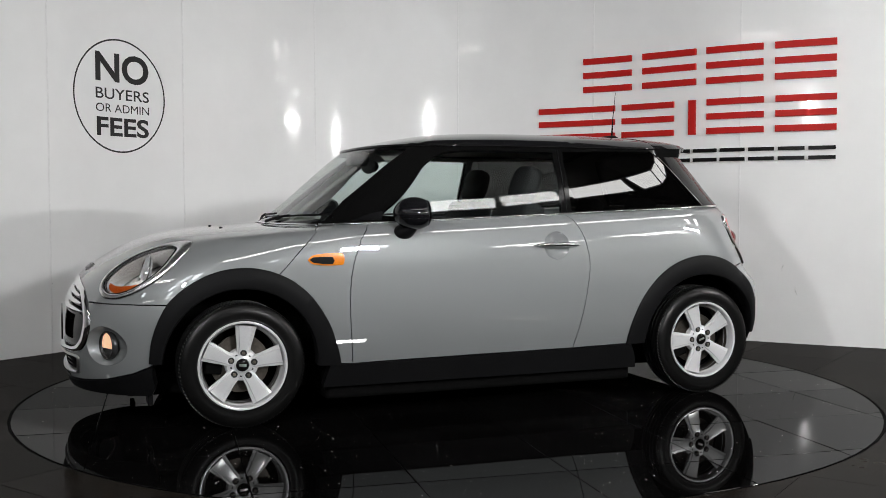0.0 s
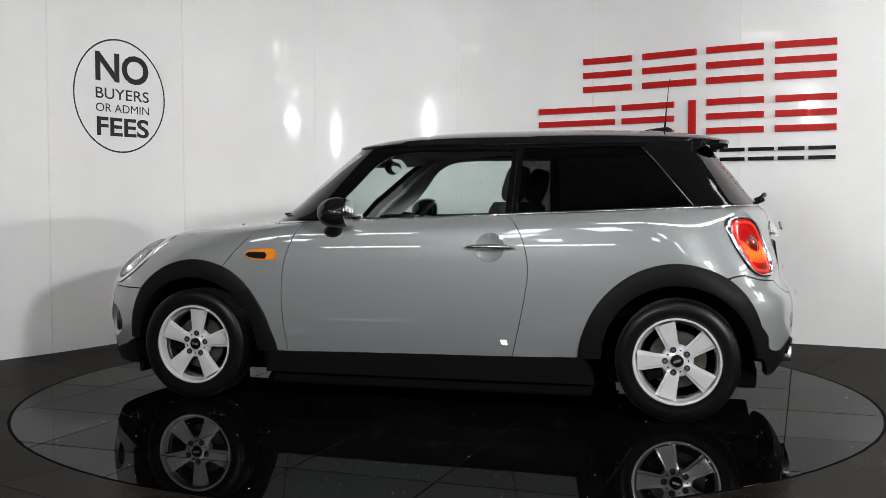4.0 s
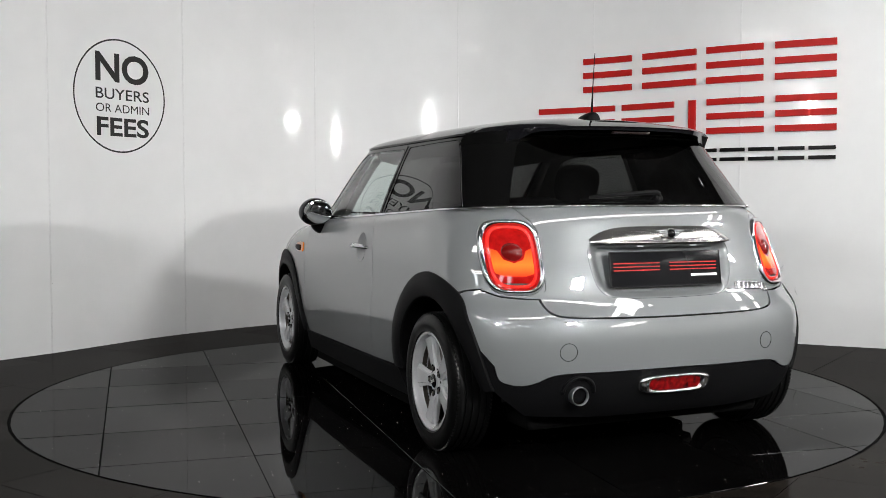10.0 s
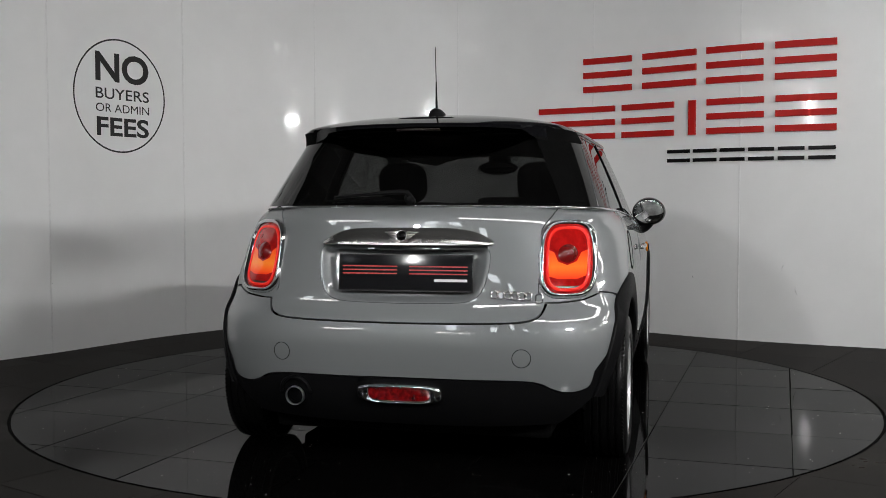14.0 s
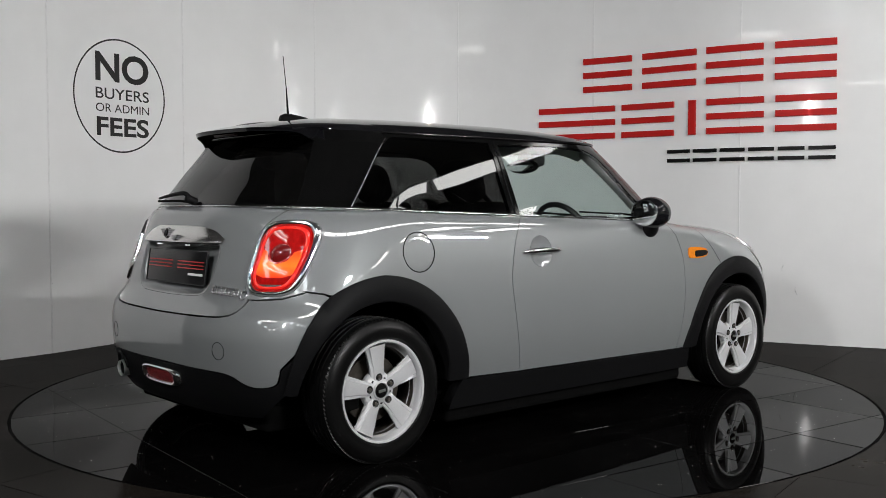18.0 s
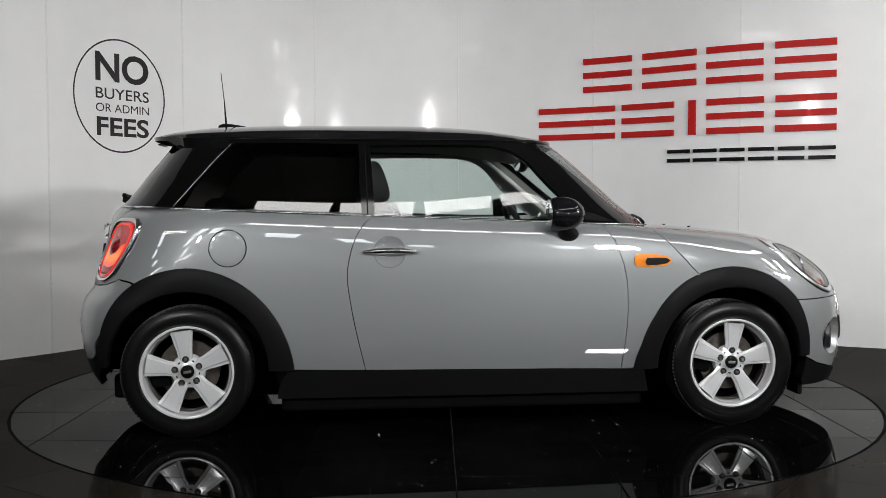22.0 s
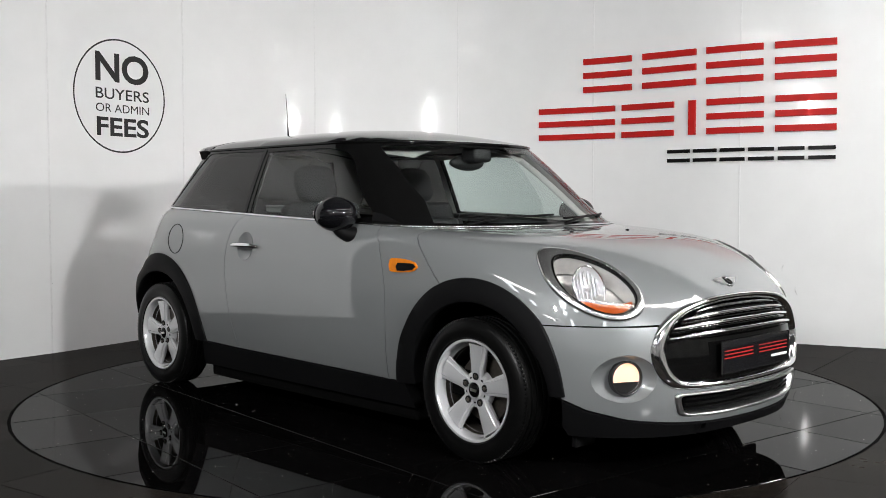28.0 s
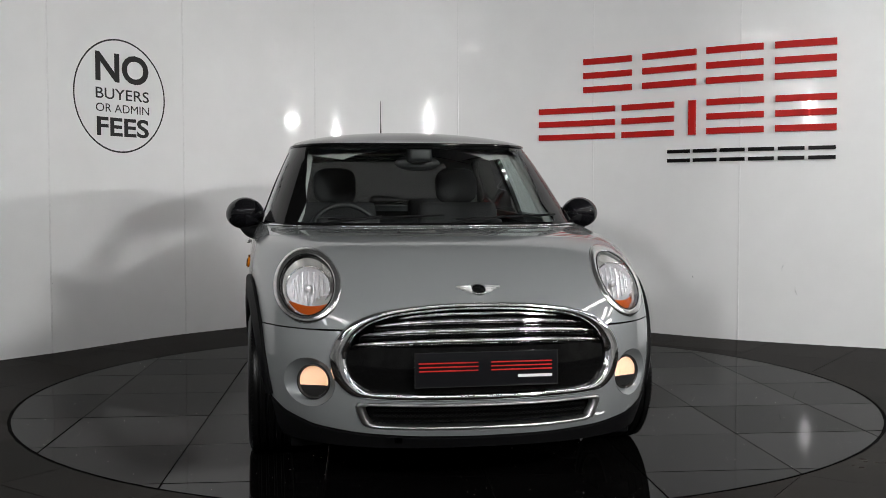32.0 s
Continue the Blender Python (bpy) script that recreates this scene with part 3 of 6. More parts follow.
BODY = Skin([0, .066, .147, .247, .347, .43, .52, .63, .74, .83, .92, 1.03, 1.16], 0.0,
            z=[.155, .22, .30, .40, .50, .58, .66, .745, .81, .86, .89, .91, .926],
            k=[0, 0, 0, 0, 0, 0, 0, .005, .012, .020, .028, .034, .038],
            xf=[1.985, 2.01, 2.022, 2.024, 2.017, 1.995, 1.945, 1.84, 1.725, 1.60, 1.45, 1.25, 1.00],
            lf=[.70, .72, .74, .76, .78, .80, .82, .86, .92, .95, .90, .74, .50],
            nf=[2.6, 2.6, 2.6, 2.6, 2.6, 2.65, 2.75, 2.95, 3.15, 3.15, 3.0, 2.8, 2.6],
            xr=[-1.70, -1.755, -1.79, -1.808, -1.812, -1.80, -1.755, -1.735, -1.715, -1.70, -1.69, -1.675, -1.65],
            lr=[.40, .41, .42, .43, .44, .45, .49, .54, .58, .62, .66, .68, .70],
            nr=[3.0, 3.0, 3.0, 3.0, 3.0, 3.0, 2.8, 2.7, 2.6, 2.6, 2.6, 2.6, 2.6],
            w=[.775, .795, .818, .838, .848, .850, .849, .847, .840, .830, .818, .802, .780])
CABIN = Skin([0, .12, .25, .39, .49], 0.012,
             z=[.930, 1.02, 1.127, 1.24, 1.325],
             k=[.038, .030, .019, .009, .003],
             xf=[.985, .865, .74, .61, .505],
             lf=[.50, .50, .50, .50, .50],
             nf=[2.5, 2.5, 2.6, 2.7, 2.8],
             xr=[-1.635, -1.575, -1.515, -1.44, -1.385],
             lr=[.60, .58, .56, .54, .52],
             nr=[2.8, 2.8, 2.8, 2.9, 3.0],
             w=[.774, .744, .706, .662, .625])
USCALE = 3.0


def inside_poly(pts, poly):
    x, y = pts[:, 0], pts[:, 1]
    res = np.zeros(len(pts), bool)
    for (x0, y0), (x1, y1) in zip(poly, np.roll(poly, -1, axis=0)):
        c = (y0 > y) != (y1 > y)
        with np.errstate(divide="ignore", invalid="ignore"):
            res ^= c & (x < (x1 - x0) * (y - y0) / (y1 - y0) + x0)
    return res


def densify(poly, h):
    out = []
    poly = [np.array(q, float) for q in poly]
    for a, b in zip(poly, poly[1:] + poly[:1]):
        n = max(1, int(np.linalg.norm((b - a) * (USCALE, 1)) / h + 0.5))
        for i in range(n):
            out.append(a + (b - a) * i / n)
    return np.array(out)


def sheet(skin, poly, holes=(), h=0.03, lift=0.0, flange=0.014, gap=0.0019, heal=None):
    """A panel of a skin inside the (u, s) polygon and outside the holes, with its rim turned inwards. Returns a bmesh."""
    from mathutils.geometry import delaunay_2d_cdt
    loops = [densify(poly, h)] + [densify(q, h * 0.7) for q in holes]
    sc = np.array((USCALE, 1.0))
    rims = np.vstack(loops) * sc
    lo, hi = loops[0].min(0) * sc, loops[0].max(0) * sc
    gx, gy = np.meshgrid(np.arange(lo[0] + h / 2, hi[0], h), np.arange(lo[1] + h / 2, hi[1], h))
    gx = gx + (np.arange(gx.shape[0])[:, None] % 2) * h / 2
    pts = np.stack([gx.ravel(), gy.ravel()], -1)
    ok = inside_poly(pts, loops[0] * sc)
    for q in loops[1:]:
        ok &= ~inside_poly(pts, q * sc)
    pts = pts[ok]
    if len(pts):
        d = np.full(len(pts), 9.0)
        for i in range(0, len(rims), 200):
            d = np.minimum(d, np.sqrt(((pts[:, None] - rims[None, i:i + 200]) ** 2).sum(-1)).min(1))
        pts = pts[d > h * 0.45]
    allp = np.vstack([rims, pts])
    edges, k = [], 0
    for q in loops:
        edges += [(k + i, k + (i + 1) % len(q)) for i in range(len(q))]
        k += len(q)
    vs, _, fs, _, _, _ = delaunay_2d_cdt([Vector(q) for q in allp], edges, [], 1, 1e-7)
    uv = np.array([(v[0], v[1]) for v in vs]) / sc
    fs = [f for f in fs if len(f) == 3]
    cen = np.array([uv[list(f)].mean(0) for f in fs])
    keep = inside_poly(cen, loops[0])
    for q in loops[1:]:
        keep &= ~inside_poly(cen, q)
    fs = [f for f, o in zip(fs, keep) if o]
    co = skin.at(uv[:, 0], uv[:, 1])
    nr = skin.normal(uv[:, 0], uv[:, 1])
    co = co + nr * lift
    bm = bmesh.new()
    bv = [bm.verts.new(q) for q in co]
    for f in fs:
        try:
            bm.faces.new([bv[i] for i in f])
        except ValueError:
            pass
    bm.verts.index_update()
    bm.normal_update()
    for f in bm.faces:
        i = f.verts[0].index
        if f.normal.dot(Vector(nr[i])) < 0:
            f.normal_flip()
    rim = [e for e in bm.edges if len(e.link_faces) == 1]
    if gap:
        push = {}
        for e in rim:
            f = e.link_faces[0]
            a, b = e.verts
            t = (b.co - a.co).normalized()
            inward = f.normal.cross(t)
            if inward.dot(f.calc_center_median() - a.co) < 0:
                inward = -inward
            for v in (a, b):
                push.setdefault(v, []).append(inward)
        for v, l in push.items():
            w = sum(l, Vector()).normalized()
            v.co += w * gap
    if flange:
        made = {}
        for e in rim:
            for v in e.verts:
                if v not in made:
                    made[v] = bm.verts.new(v.co - Vector(nr[v.index]) * flange)
        for e in rim:
            a, b = e.verts
            f = e.link_faces[0]
            i = [v for v in f.verts].index(a)
            if f.verts[(i + 1) % 3] is b:
                bm.faces.new((b, a, made[a], made[b]))
            else:
                bm.faces.new((a, b, made[b], made[a]))
        for e in rim:
            e.smooth = False
    bmesh.ops.delete(bm, geom=[v for v in bm.verts if not v.link_faces], context="VERTS")
    return bm


def mirror_bm(bm):
    for v in bm.verts:
        v.co.y = -v.co.y
    bmesh.ops.reverse_faces(bm, faces=bm.faces)
    return bm


def crisp(bm, name, material, parent, label=""):
    """Link a body panel."""
    return link(name, bm, material, parent, label)


def arc(cx, cz, r, a0, a1, n):
    return [(cx + r * math.cos(radians(a0 + (a1 - a0) * i / (n - 1))), cz + r * math.sin(radians(a0 + (a1 - a0) * i / (n - 1)))) for i in range(n)]


HUB_X, HUB_Z = 1.2475, 0.290


def arch_r(front, a):
    """Outer radius of the wheel-arch cladding at the angle a from straight ahead."""
    if front:
        return float(np.interp(a, [-12, 9, 28, 42, 60, 93, 120, 148, 168, 184], [.405, .410, .424, .438, .441, .449, .449, .440, .446, .470]))
    return float(np.interp(a, [-4, 2, 20, 45, 90, 120, 140, 160, 172, 190], [.470, .466, .456, .453, .460, .450, .434, .408, .397, .395]))


def arch_line(front, a0, a1, n):
    c = HUB_X if front else -HUB_X
    return [(c + (arch_r(front, a) - .014) * math.cos(radians(a)), HUB_Z + (arch_r(front, a) - .014) * math.sin(radians(a))) for a in np.linspace(a0, a1, n)]



car = tagged(new("car"), "grey three-door hatchback with black roof parked on the turntable", "car")

S = lambda pts: [BODY.side(x, z) for x, z in pts]
F = lambda pts: [BODY.front(y, z) for y, z in pts]
R = lambda pts: [BODY.rear(y, z) for y, z in pts]
TOP = BODY.s[-1]

# shut lines, as (x, z) on the flank or (y, z) on nose and tail
DOOR_FRONT = [tuple(q) for q in spline([(.628, .94), (.650, .908), (.694, .828), (.728, .717), (.741, .573), (.735, .43), (.720, .268)], 22)]
DOOR_REAR = [tuple(q) for q in spline([(-.425, .975), (-.47, .935), (-.515, .85), (-.541, .72), (-.527, .59), (-.500, .45), (-.460, .283)], 31)]
BONNET_CUT = [tuple(q) for q in spline([(.848, .935), (.918, .872), (.992, .797), (1.072, .708)], 12)]
RECESS = [(0, .868), (.15, .868), (.325, .868)] + [tuple(q) for q in spline([(.336, .845), (.336, .80), (.325, .74), (.305, .695), (.27, .670), (.20, .660), (0, .656)], 20)]
SEAM_Z = 0.577
GRILLE = [tuple(q) for q in spline([(0, .672), (.16, .668), (.33, .650), (.44, .618), (.51, .565), (.545, .49), (.535, .415), (.495, .362), (.43, .338), (.22, .331), (0, .329)], 41)]
LIP = [(0, .196), (.25, .200), (.45, .210), (.60, .228)]
LAMP_C, LAMP_A = (.617, .728), (.122, .132)
HEADLAMP = [(LAMP_C[0] + LAMP_A[0] * math.cos(t) - 0.012 * math.sin(t), LAMP_C[1] + LAMP_A[1] * math.sin(t) ) for t in np.linspace(0, 2 * math.pi, 40, endpoint=False)]
FOG_C, FOG_R = (.617, .384), .088
FOGHOLE = [(FOG_C[0] + FOG_R * math.cos(t), FOG_C[1] + FOG_R * math.sin(t)) for t in np.linspace(0, 2 * math.pi, 24, endpoint=False)]
INTAKE = [tuple(q) for q in spline([(0, .318), (.2, .319), (.40, .322), (.448, .318), (.455, .300), (.44, .255), (.42, .236), (.36, .230), (.2, .226), (0, .225)], 28)]


def taillamp(grow=0.0):
    """Outline of the tail lamp on the flank's corner, as (u, s)."""
    pts = []
    y0, y1, z0, z1 = .527 - grow, .712 + grow, .690 - grow, .958 + grow
    for t in np.linspace(0, 2 * math.pi, 44, endpoint=False):
        c, sn = math.cos(t), math.sin(t)
        e = 2 / 3.4
        y = (y0 + y1) / 2 + (y1 - y0) / 2 * math.copysign(abs(c) ** e, c)
        z = (z0 + z1) / 2 + (z1 - z0) / 2 * math.copysign(abs(sn) ** e, sn)
        pts.append((y - 0.10 * (z - .80) * (0.35 if c > 0 else 0.15), z))
    return R(pts)


def both(name, maker, material, label=""):
    for sgn in (1, -1):
        bm = maker()
        if sgn < 0:
            mirror_bm(bm)
        crisp(bm, name, material, car, label)


def grille_u(z_hi, z_lo):
    return [q for q in GRILLE if z_lo - 1e-9 <= q[1] <= z_hi + 1e-9]


def build_panels():
    # bonnet with the wing tops
    half = S(BONNET_CUT) + S(arch_line(True, 113, 42, 20))
    half += F([(.80, SEAM_Z), (.72, SEAM_Z), (.62, SEAM_Z)])
    half += F(list(reversed([q for q in GRILLE if q[1] > SEAM_Z])))
    left = [(0.0, TOP)] + [(u, TOP) for u in np.linspace(.03, half[0][0], 9)][:-1] + half
    poly = left + [(-u, s) for u, s in reversed(left[1:-1])]
    lamps = F(HEADLAMP)
    crisp(sheet(BODY, poly, [lamps, [(-u, s) for u, s in lamps]], h=0.028), "bonnet", M_PAINT, car)
    # wing panel ahead of the door
    wing = S(BONNET_CUT) + S(arch_line(True, 112, 178, 14)) + S([(.80, .272)]) + S(list(reversed(DOOR_FRONT)))
    wing += [(u, TOP) for u in np.linspace(wing[-1][0], BODY.side(.848, .935)[0], 6)][1:-1]
    both("wing", lambda: sheet(BODY, wing), M_PAINT)
    # doors
    door = S(DOOR_FRONT) + S([(.45, .273), (.15, .277), (-.15, .280)]) + S(list(reversed(DOOR_REAR)))
    door += [(u, TOP) for u in np.linspace(door[-1][0], door[0][0], 18)][1:-1]
    bowl = S(arc(-.352, .818, .0695, 0, 345, 24))
    both("door", lambda: sheet(BODY, door, [bowl]), M_PAINT)
    # rear quarters with the tail lamps let in
    lamp = taillamp(0.012)
    quarter = S(DOOR_REAR) + S([(-.62, .286), (-.78, .29)]) + S(arch_line(False, 2, 118, 26))
    quarter += S([(-1.50, .690), (-1.56, .700)]) + R([(.74, .695), (.68, .672), (.60, .664), (.545, .662), (.520, .70), (.514, .82), (.520, .93), (.555, .985)])
    top_u = BODY.rear(.572, 1.013)[0]
    quarter += [(u, TOP) for u in np.linspace(top_u, BODY.side(-.425, .975)[0], 26)][:-1]
    both("rear_quarter", lambda: sheet(BODY, quarter, [lamp]), M_PAINT)
    # tailgate below the glass
    hs = R([(.520, .70), (.514, .82), (.520, .93), (.555, .985)])
    half = [(1.0, TOP)] + [(u, TOP) for u in np.linspace(1.0, top_u, 10)][1:] + list(reversed(hs)) + R([tuple(q) for q in spline([(.548, .672), (.541, .640), (.520, .612), (.470, .597), (.36, .591), (.18, .588), (0, .586)], 18)])
    poly = half + [(2 - u, s) for u, s in reversed(half[1:-1])]
    rec = R(RECESS)
    rec = rec + [(2 - u, s) for u, s in reversed(rec[1:-1])]
    crisp(sheet(BODY, poly, [rec]), "tailgate", M_PAINT, car)
    bm = bmesh.new()
    rings = []
    cy, cz = 0.0, .772
    ring0 = RECESS + [(-y, z) for y, z in reversed(RECESS[1:-1])]
    for k in range(8):
        f = k / 7
        ring = []
        for y, z in ring0:
            y2, z2 = y * (1 - .165 * f), cz + (z - cz) * (1 - (.30 if z < cz else .05) * f)
            u, s = BODY.rear(abs(y2), z2)
            q = Vector(BODY.at(u, s)) - Vector(BODY.normal(u, s)) * (.001 + .036 * f * f * (3 - 2 * f))
            ring.append(bm.verts.new((q.x, math.copysign(q.y, y2) if abs(y2) > 1e-6 else 0, q.z)))
        rings.append(ring)
    for a, b in zip(rings, rings[1:]):
        for i in range(len(a)):
            j = (i + 1) % len(a)
            bm.faces.new((a[i], a[j], b[j], b[i]))
    bm.faces.new(rings[-1])
    bmesh.ops.recalc_face_normals(bm, faces=bm.faces)
    crisp(bm, "plate_recess", M_PAINT, car)
    # rear bumper
    top = R([tuple(q) for q in spline([(0, .583), (.18, .585), (.36, .588), (.472, .594), (.524, .609), (.545, .636), (.553, .661)], 18)]) + R([(.60, .661), (.68, .669), (.74, .692)]) + S([(-1.56, .697), (-1.50, .687)])
    low = S(arch_line(False, 120, 150, 9)) + R([tuple(q) for q in spline([(.730, .408), (.714, .356), (.680, .336), (.628, .332), (.580, .346), (.535, .368), (.46, .378), (.25, .379), (0, .380)], 26)])
    half = top + low
    poly = half + [(2 - u, s) for u, s in reversed(half[1:-1])]
    crisp(sheet(BODY, poly), "rear_bumper", M_PAINT, car)
    half = R([tuple(q) for q in spline([(0, .377), (.25, .376), (.46, .375), (.535, .365), (.580, .343), (.628, .329), (.680, .333), (.714, .353), (.730, .405)], 26)]) + S(arch_line(False, 153, 176, 7)) + S([(-1.66, .25)]) + R([(.60, .20), (.3, .185), (0, .183)])
    poly = half + [(2 - u, s) for u, s in reversed(half[1:-1])]
    crisp(sheet(BODY, poly, lift=-0.004, flange=0.03), "rear_valance", M_CLAD, car)
    # front bumper
    half = F(grille_u(SEAM_Z - 0.0012, 0)) + F(LIP) + F([(.70, .262), (.76, .31)]) + S(arch_line(True, 8, 40, 8)) + F([(.80, SEAM_Z - .0012), (.72, SEAM_Z - .0012), (.62, SEAM_Z - .0012)])
    first = BODY.front(.505, SEAM_Z - .0012)
    n = len(F(grille_u(SEAM_Z - 0.0012, 0)))
    # half runs from the grille's flank down to the middle, then out along the lip and back up
    g = half[:n]
    rest = half[n:] + [first]
    # outer ring: right flank, lip from right to left, left flank, then along the grille's lower edge
    outer = [(-u, s) for u, s in reversed(rest)]          # right seam -> right lip -> middle
    outer = outer + rest[1:]                               # middle -> left lip -> left seam
    edge = g + [(-u, s) for u, s in reversed(g)][1:]       # left grille flank -> middle -> right grille flank
    poly = outer + edge
    fog = F(FOGHOLE)
    take = F(INTAKE)
    take = take + [(-u, s) for u, s in reversed(take[1:-1])]
    crisp(sheet(BODY, poly, [fog, [(-u, s) for u, s in fog], take], h=0.024), "front_bumper", M_PAINT, car)
    lip = F([(0, .193), (.25, .197), (.45, .207), (.60, .225), (.70, .259), (.76, .307)]) + S(arch_line(True, 6, -14, 5)) + S([(1.64, .157)])
    lip = lip + [(u, 0.0) for u in np.linspace(lip[-1][0], 0, 14)][1:]
    poly = lip + [(-u, s) for u, s in reversed(lip[1:-1])]
    crisp(sheet(BODY, poly, lift=0.006, flange=0.05), "front_lip", M_CLAD, car)
    # sills
    sill = S([(.83, .270), (.45, .270), (.15, .274), (-.15, .277), (-.46, .280), (-.62, .283), (-.81, .287)]) + [(u, .0) for u in np.linspace(BODY.side(-.86, .16)[0], BODY.side(.86, .16)[0], 22)]
    both("sill", lambda: sheet(BODY, sill, lift=0.006, flange=0.05), M_CLAD)


def build_arches():
    """Wheel-arch cladding: a ribbon round each wheel, standing proud of the flank, with a return into the arch."""
    def ribbon(cx, r_in, a0, a1):
        bm = bmesh.new()
        rows = []
        r_out = .45
        prof = [(r_out + .002, -.002), (r_out + .001, .008), (r_out - .004, .0115), (r_out - .05, .0135), (r_in + .012, .0115), (r_in + .004, .009), (r_in, .003), (r_in, -.01), (r_in + .004, -.06)]
        n = 64
        for i in range(n):
            a = radians(a0 + (a1 - a0) * i / (n - 1))
            row = []
            base = None
            ro = arch_r(cx > 0, a0 + (a1 - a0) * i / (n - 1))
            for r, off in prof:
                r = r_in + (r - r_in) * (ro - r_in) / (r_out - r_in)
                x, z = cx + r * math.cos(a), HUB_Z + r * math.sin(a)
                u, s = BODY.side(x, max(z, .157))
                q = BODY.at(u, s)
                nn = BODY.normal(u, s)
                if off >= -0.01:
                    co = Vector(q) + Vector(nn) * off
                    co.z += min(0, z - .157)
                    base = co
                else:
                    co = Vector((x, base.y + off, z))
                row.append(bm.verts.new(co))
            rows.append(row)
        for a, b in zip(rows, rows[1:]):
            for k in range(len(prof) - 1):
                bm.faces.new((a[k], a[k + 1], b[k + 1], b[k]))
        bmesh.ops.recalc_face_normals(bm, faces=bm.faces)
        for e in bm.edges:
            e.smooth = e.calc_face_angle(0.0) < .6
        return bm
    both("wheel_arch", lambda: ribbon(HUB_X, .352, 3, 183), M_CLAD)
    both("wheel_arch", lambda: ribbon(-HUB_X, .355, 0, 177), M_CLAD)


build_panels()
build_arches()

# ---- cabin: glass, pillars, roof ----
SC = lambda pts: [CABIN.side(x, z) for x, z in pts]
RC = lambda pts: [CABIN.rear(y, z) for y, z in pts]
CT = CABIN.s[-1]
WS_EDGE = [(.815, .935), (.70, 1.04), (.585, 1.13), (.46, 1.23), (.36, 1.30), (.325, 1.325)]
DOOR_GLASS = [tuple(q) for q in spline([(-.415, .985), (-.422, 1.14), (-.428, 1.285), (-.40, 1.302), (-.10, 1.306), (.12, 1.302), (.22, 1.282), (.30, 1.232), (.37, 1.15), (.45, 1.065), (.545, .992), (.545, .975), (.30, .962), (-.10, .972), (-.40, .980)], 60)]
QUARTER_GLASS = [(-.475, .992), (-.484, 1.14), (-.487, 1.308), (-.75, 1.313), (-1.03, 1.315), (-1.062, 1.305), (-1.13, 1.235), (-1.22, 1.13), (-1.31, 1.025), (-1.05, 1.012), (-.75, 1.000)]
REAR_EDGE = [(.600, 1.025), (.560, 1.12), (.515, 1.22), (.475, 1.300), (.455, 1.325)]


def build_cabin():
    ws = SC(WS_EDGE)
    left = [(0.0, 0.0)] + [(u, 0.0) for u in np.linspace(.03, ws[0][0], 8)][:-1] + ws + [(u, CT) for u in np.linspace(ws[-1][0], 0, 8)][1:]
    poly = left + [(-u, s) for u, s in reversed(left[1:-1])]
    # dark painted border round the windscreen, and the glass within
    cx, cs = 0.0, CT * 0.5
    inner = [(u * 0.955, cs + (s - cs) * 0.92) for u, s in poly]
    crisp(sheet(CABIN, poly, [inner], h=.03, flange=.006, gap=0), "windscreen_border", M_TRIM, car)
    g = crisp(sheet(CABIN, inner, h=.04, flange=0, gap=0), "windscreen", M_WSGLASS, car)
    g.visible_shadow = False
    re = RC(REAR_EDGE)
    dg, qg = SC(DOOR_GLASS), SC(QUARTER_GLASS)
    frame_poly = ws + [(u, CT) for u in np.linspace(ws[-1][0], re[-1][0], 40)][1:-1] + list(reversed(re)) + [(u, 0.0) for u in np.linspace(re[0][0], ws[0][0], 40)][:-1]
    both("window_surround", lambda: sheet(CABIN, frame_poly, [dg, qg], h=.028, flange=.02, gap=0), M_TRIM)
    for nm, hole, m in (("door_window", dg, M_GLASS), ("quarter_window", qg, M_TINT)):
        for sgn in (1, -1):
            bm = sheet(CABIN, hole, h=.04, lift=-.003, flange=0, gap=0)
            if sgn < 0:
                mirror_bm(bm)
            crisp(bm, nm, m, car).visible_shadow = False
    left = [(u, 0.0) for u in np.linspace(1.0, re[0][0], 10)][:-1] + re + [(u, CT) for u in np.linspace(re[-1][0], 1.0, 8)][1:]
    poly = left + [(2 - u, s) for u, s in reversed(left[1:-1])]
    inner = [(1 + (u - 1) * 0.95, cs + (s - cs) * 0.92) for u, s in poly]
    crisp(sheet(CABIN, poly, [inner], h=.03, flange=.006, gap=0), "rear_window_border", M_TRIM, car)
    crisp(sheet(CABIN, inner, h=.04, flange=0, gap=0), "rear_window", M_TINT, car).visible_shadow = False


ROOF_X = [-1.60, -1.52, -1.306, -1.0, -.665, -.242, .058, .238, .372, .47, .56]
ROOF_Z = [1.345, 1.363, 1.399, 1.423, 1.430, 1.429, 1.416, 1.392, 1.365, 1.340, 1.31]


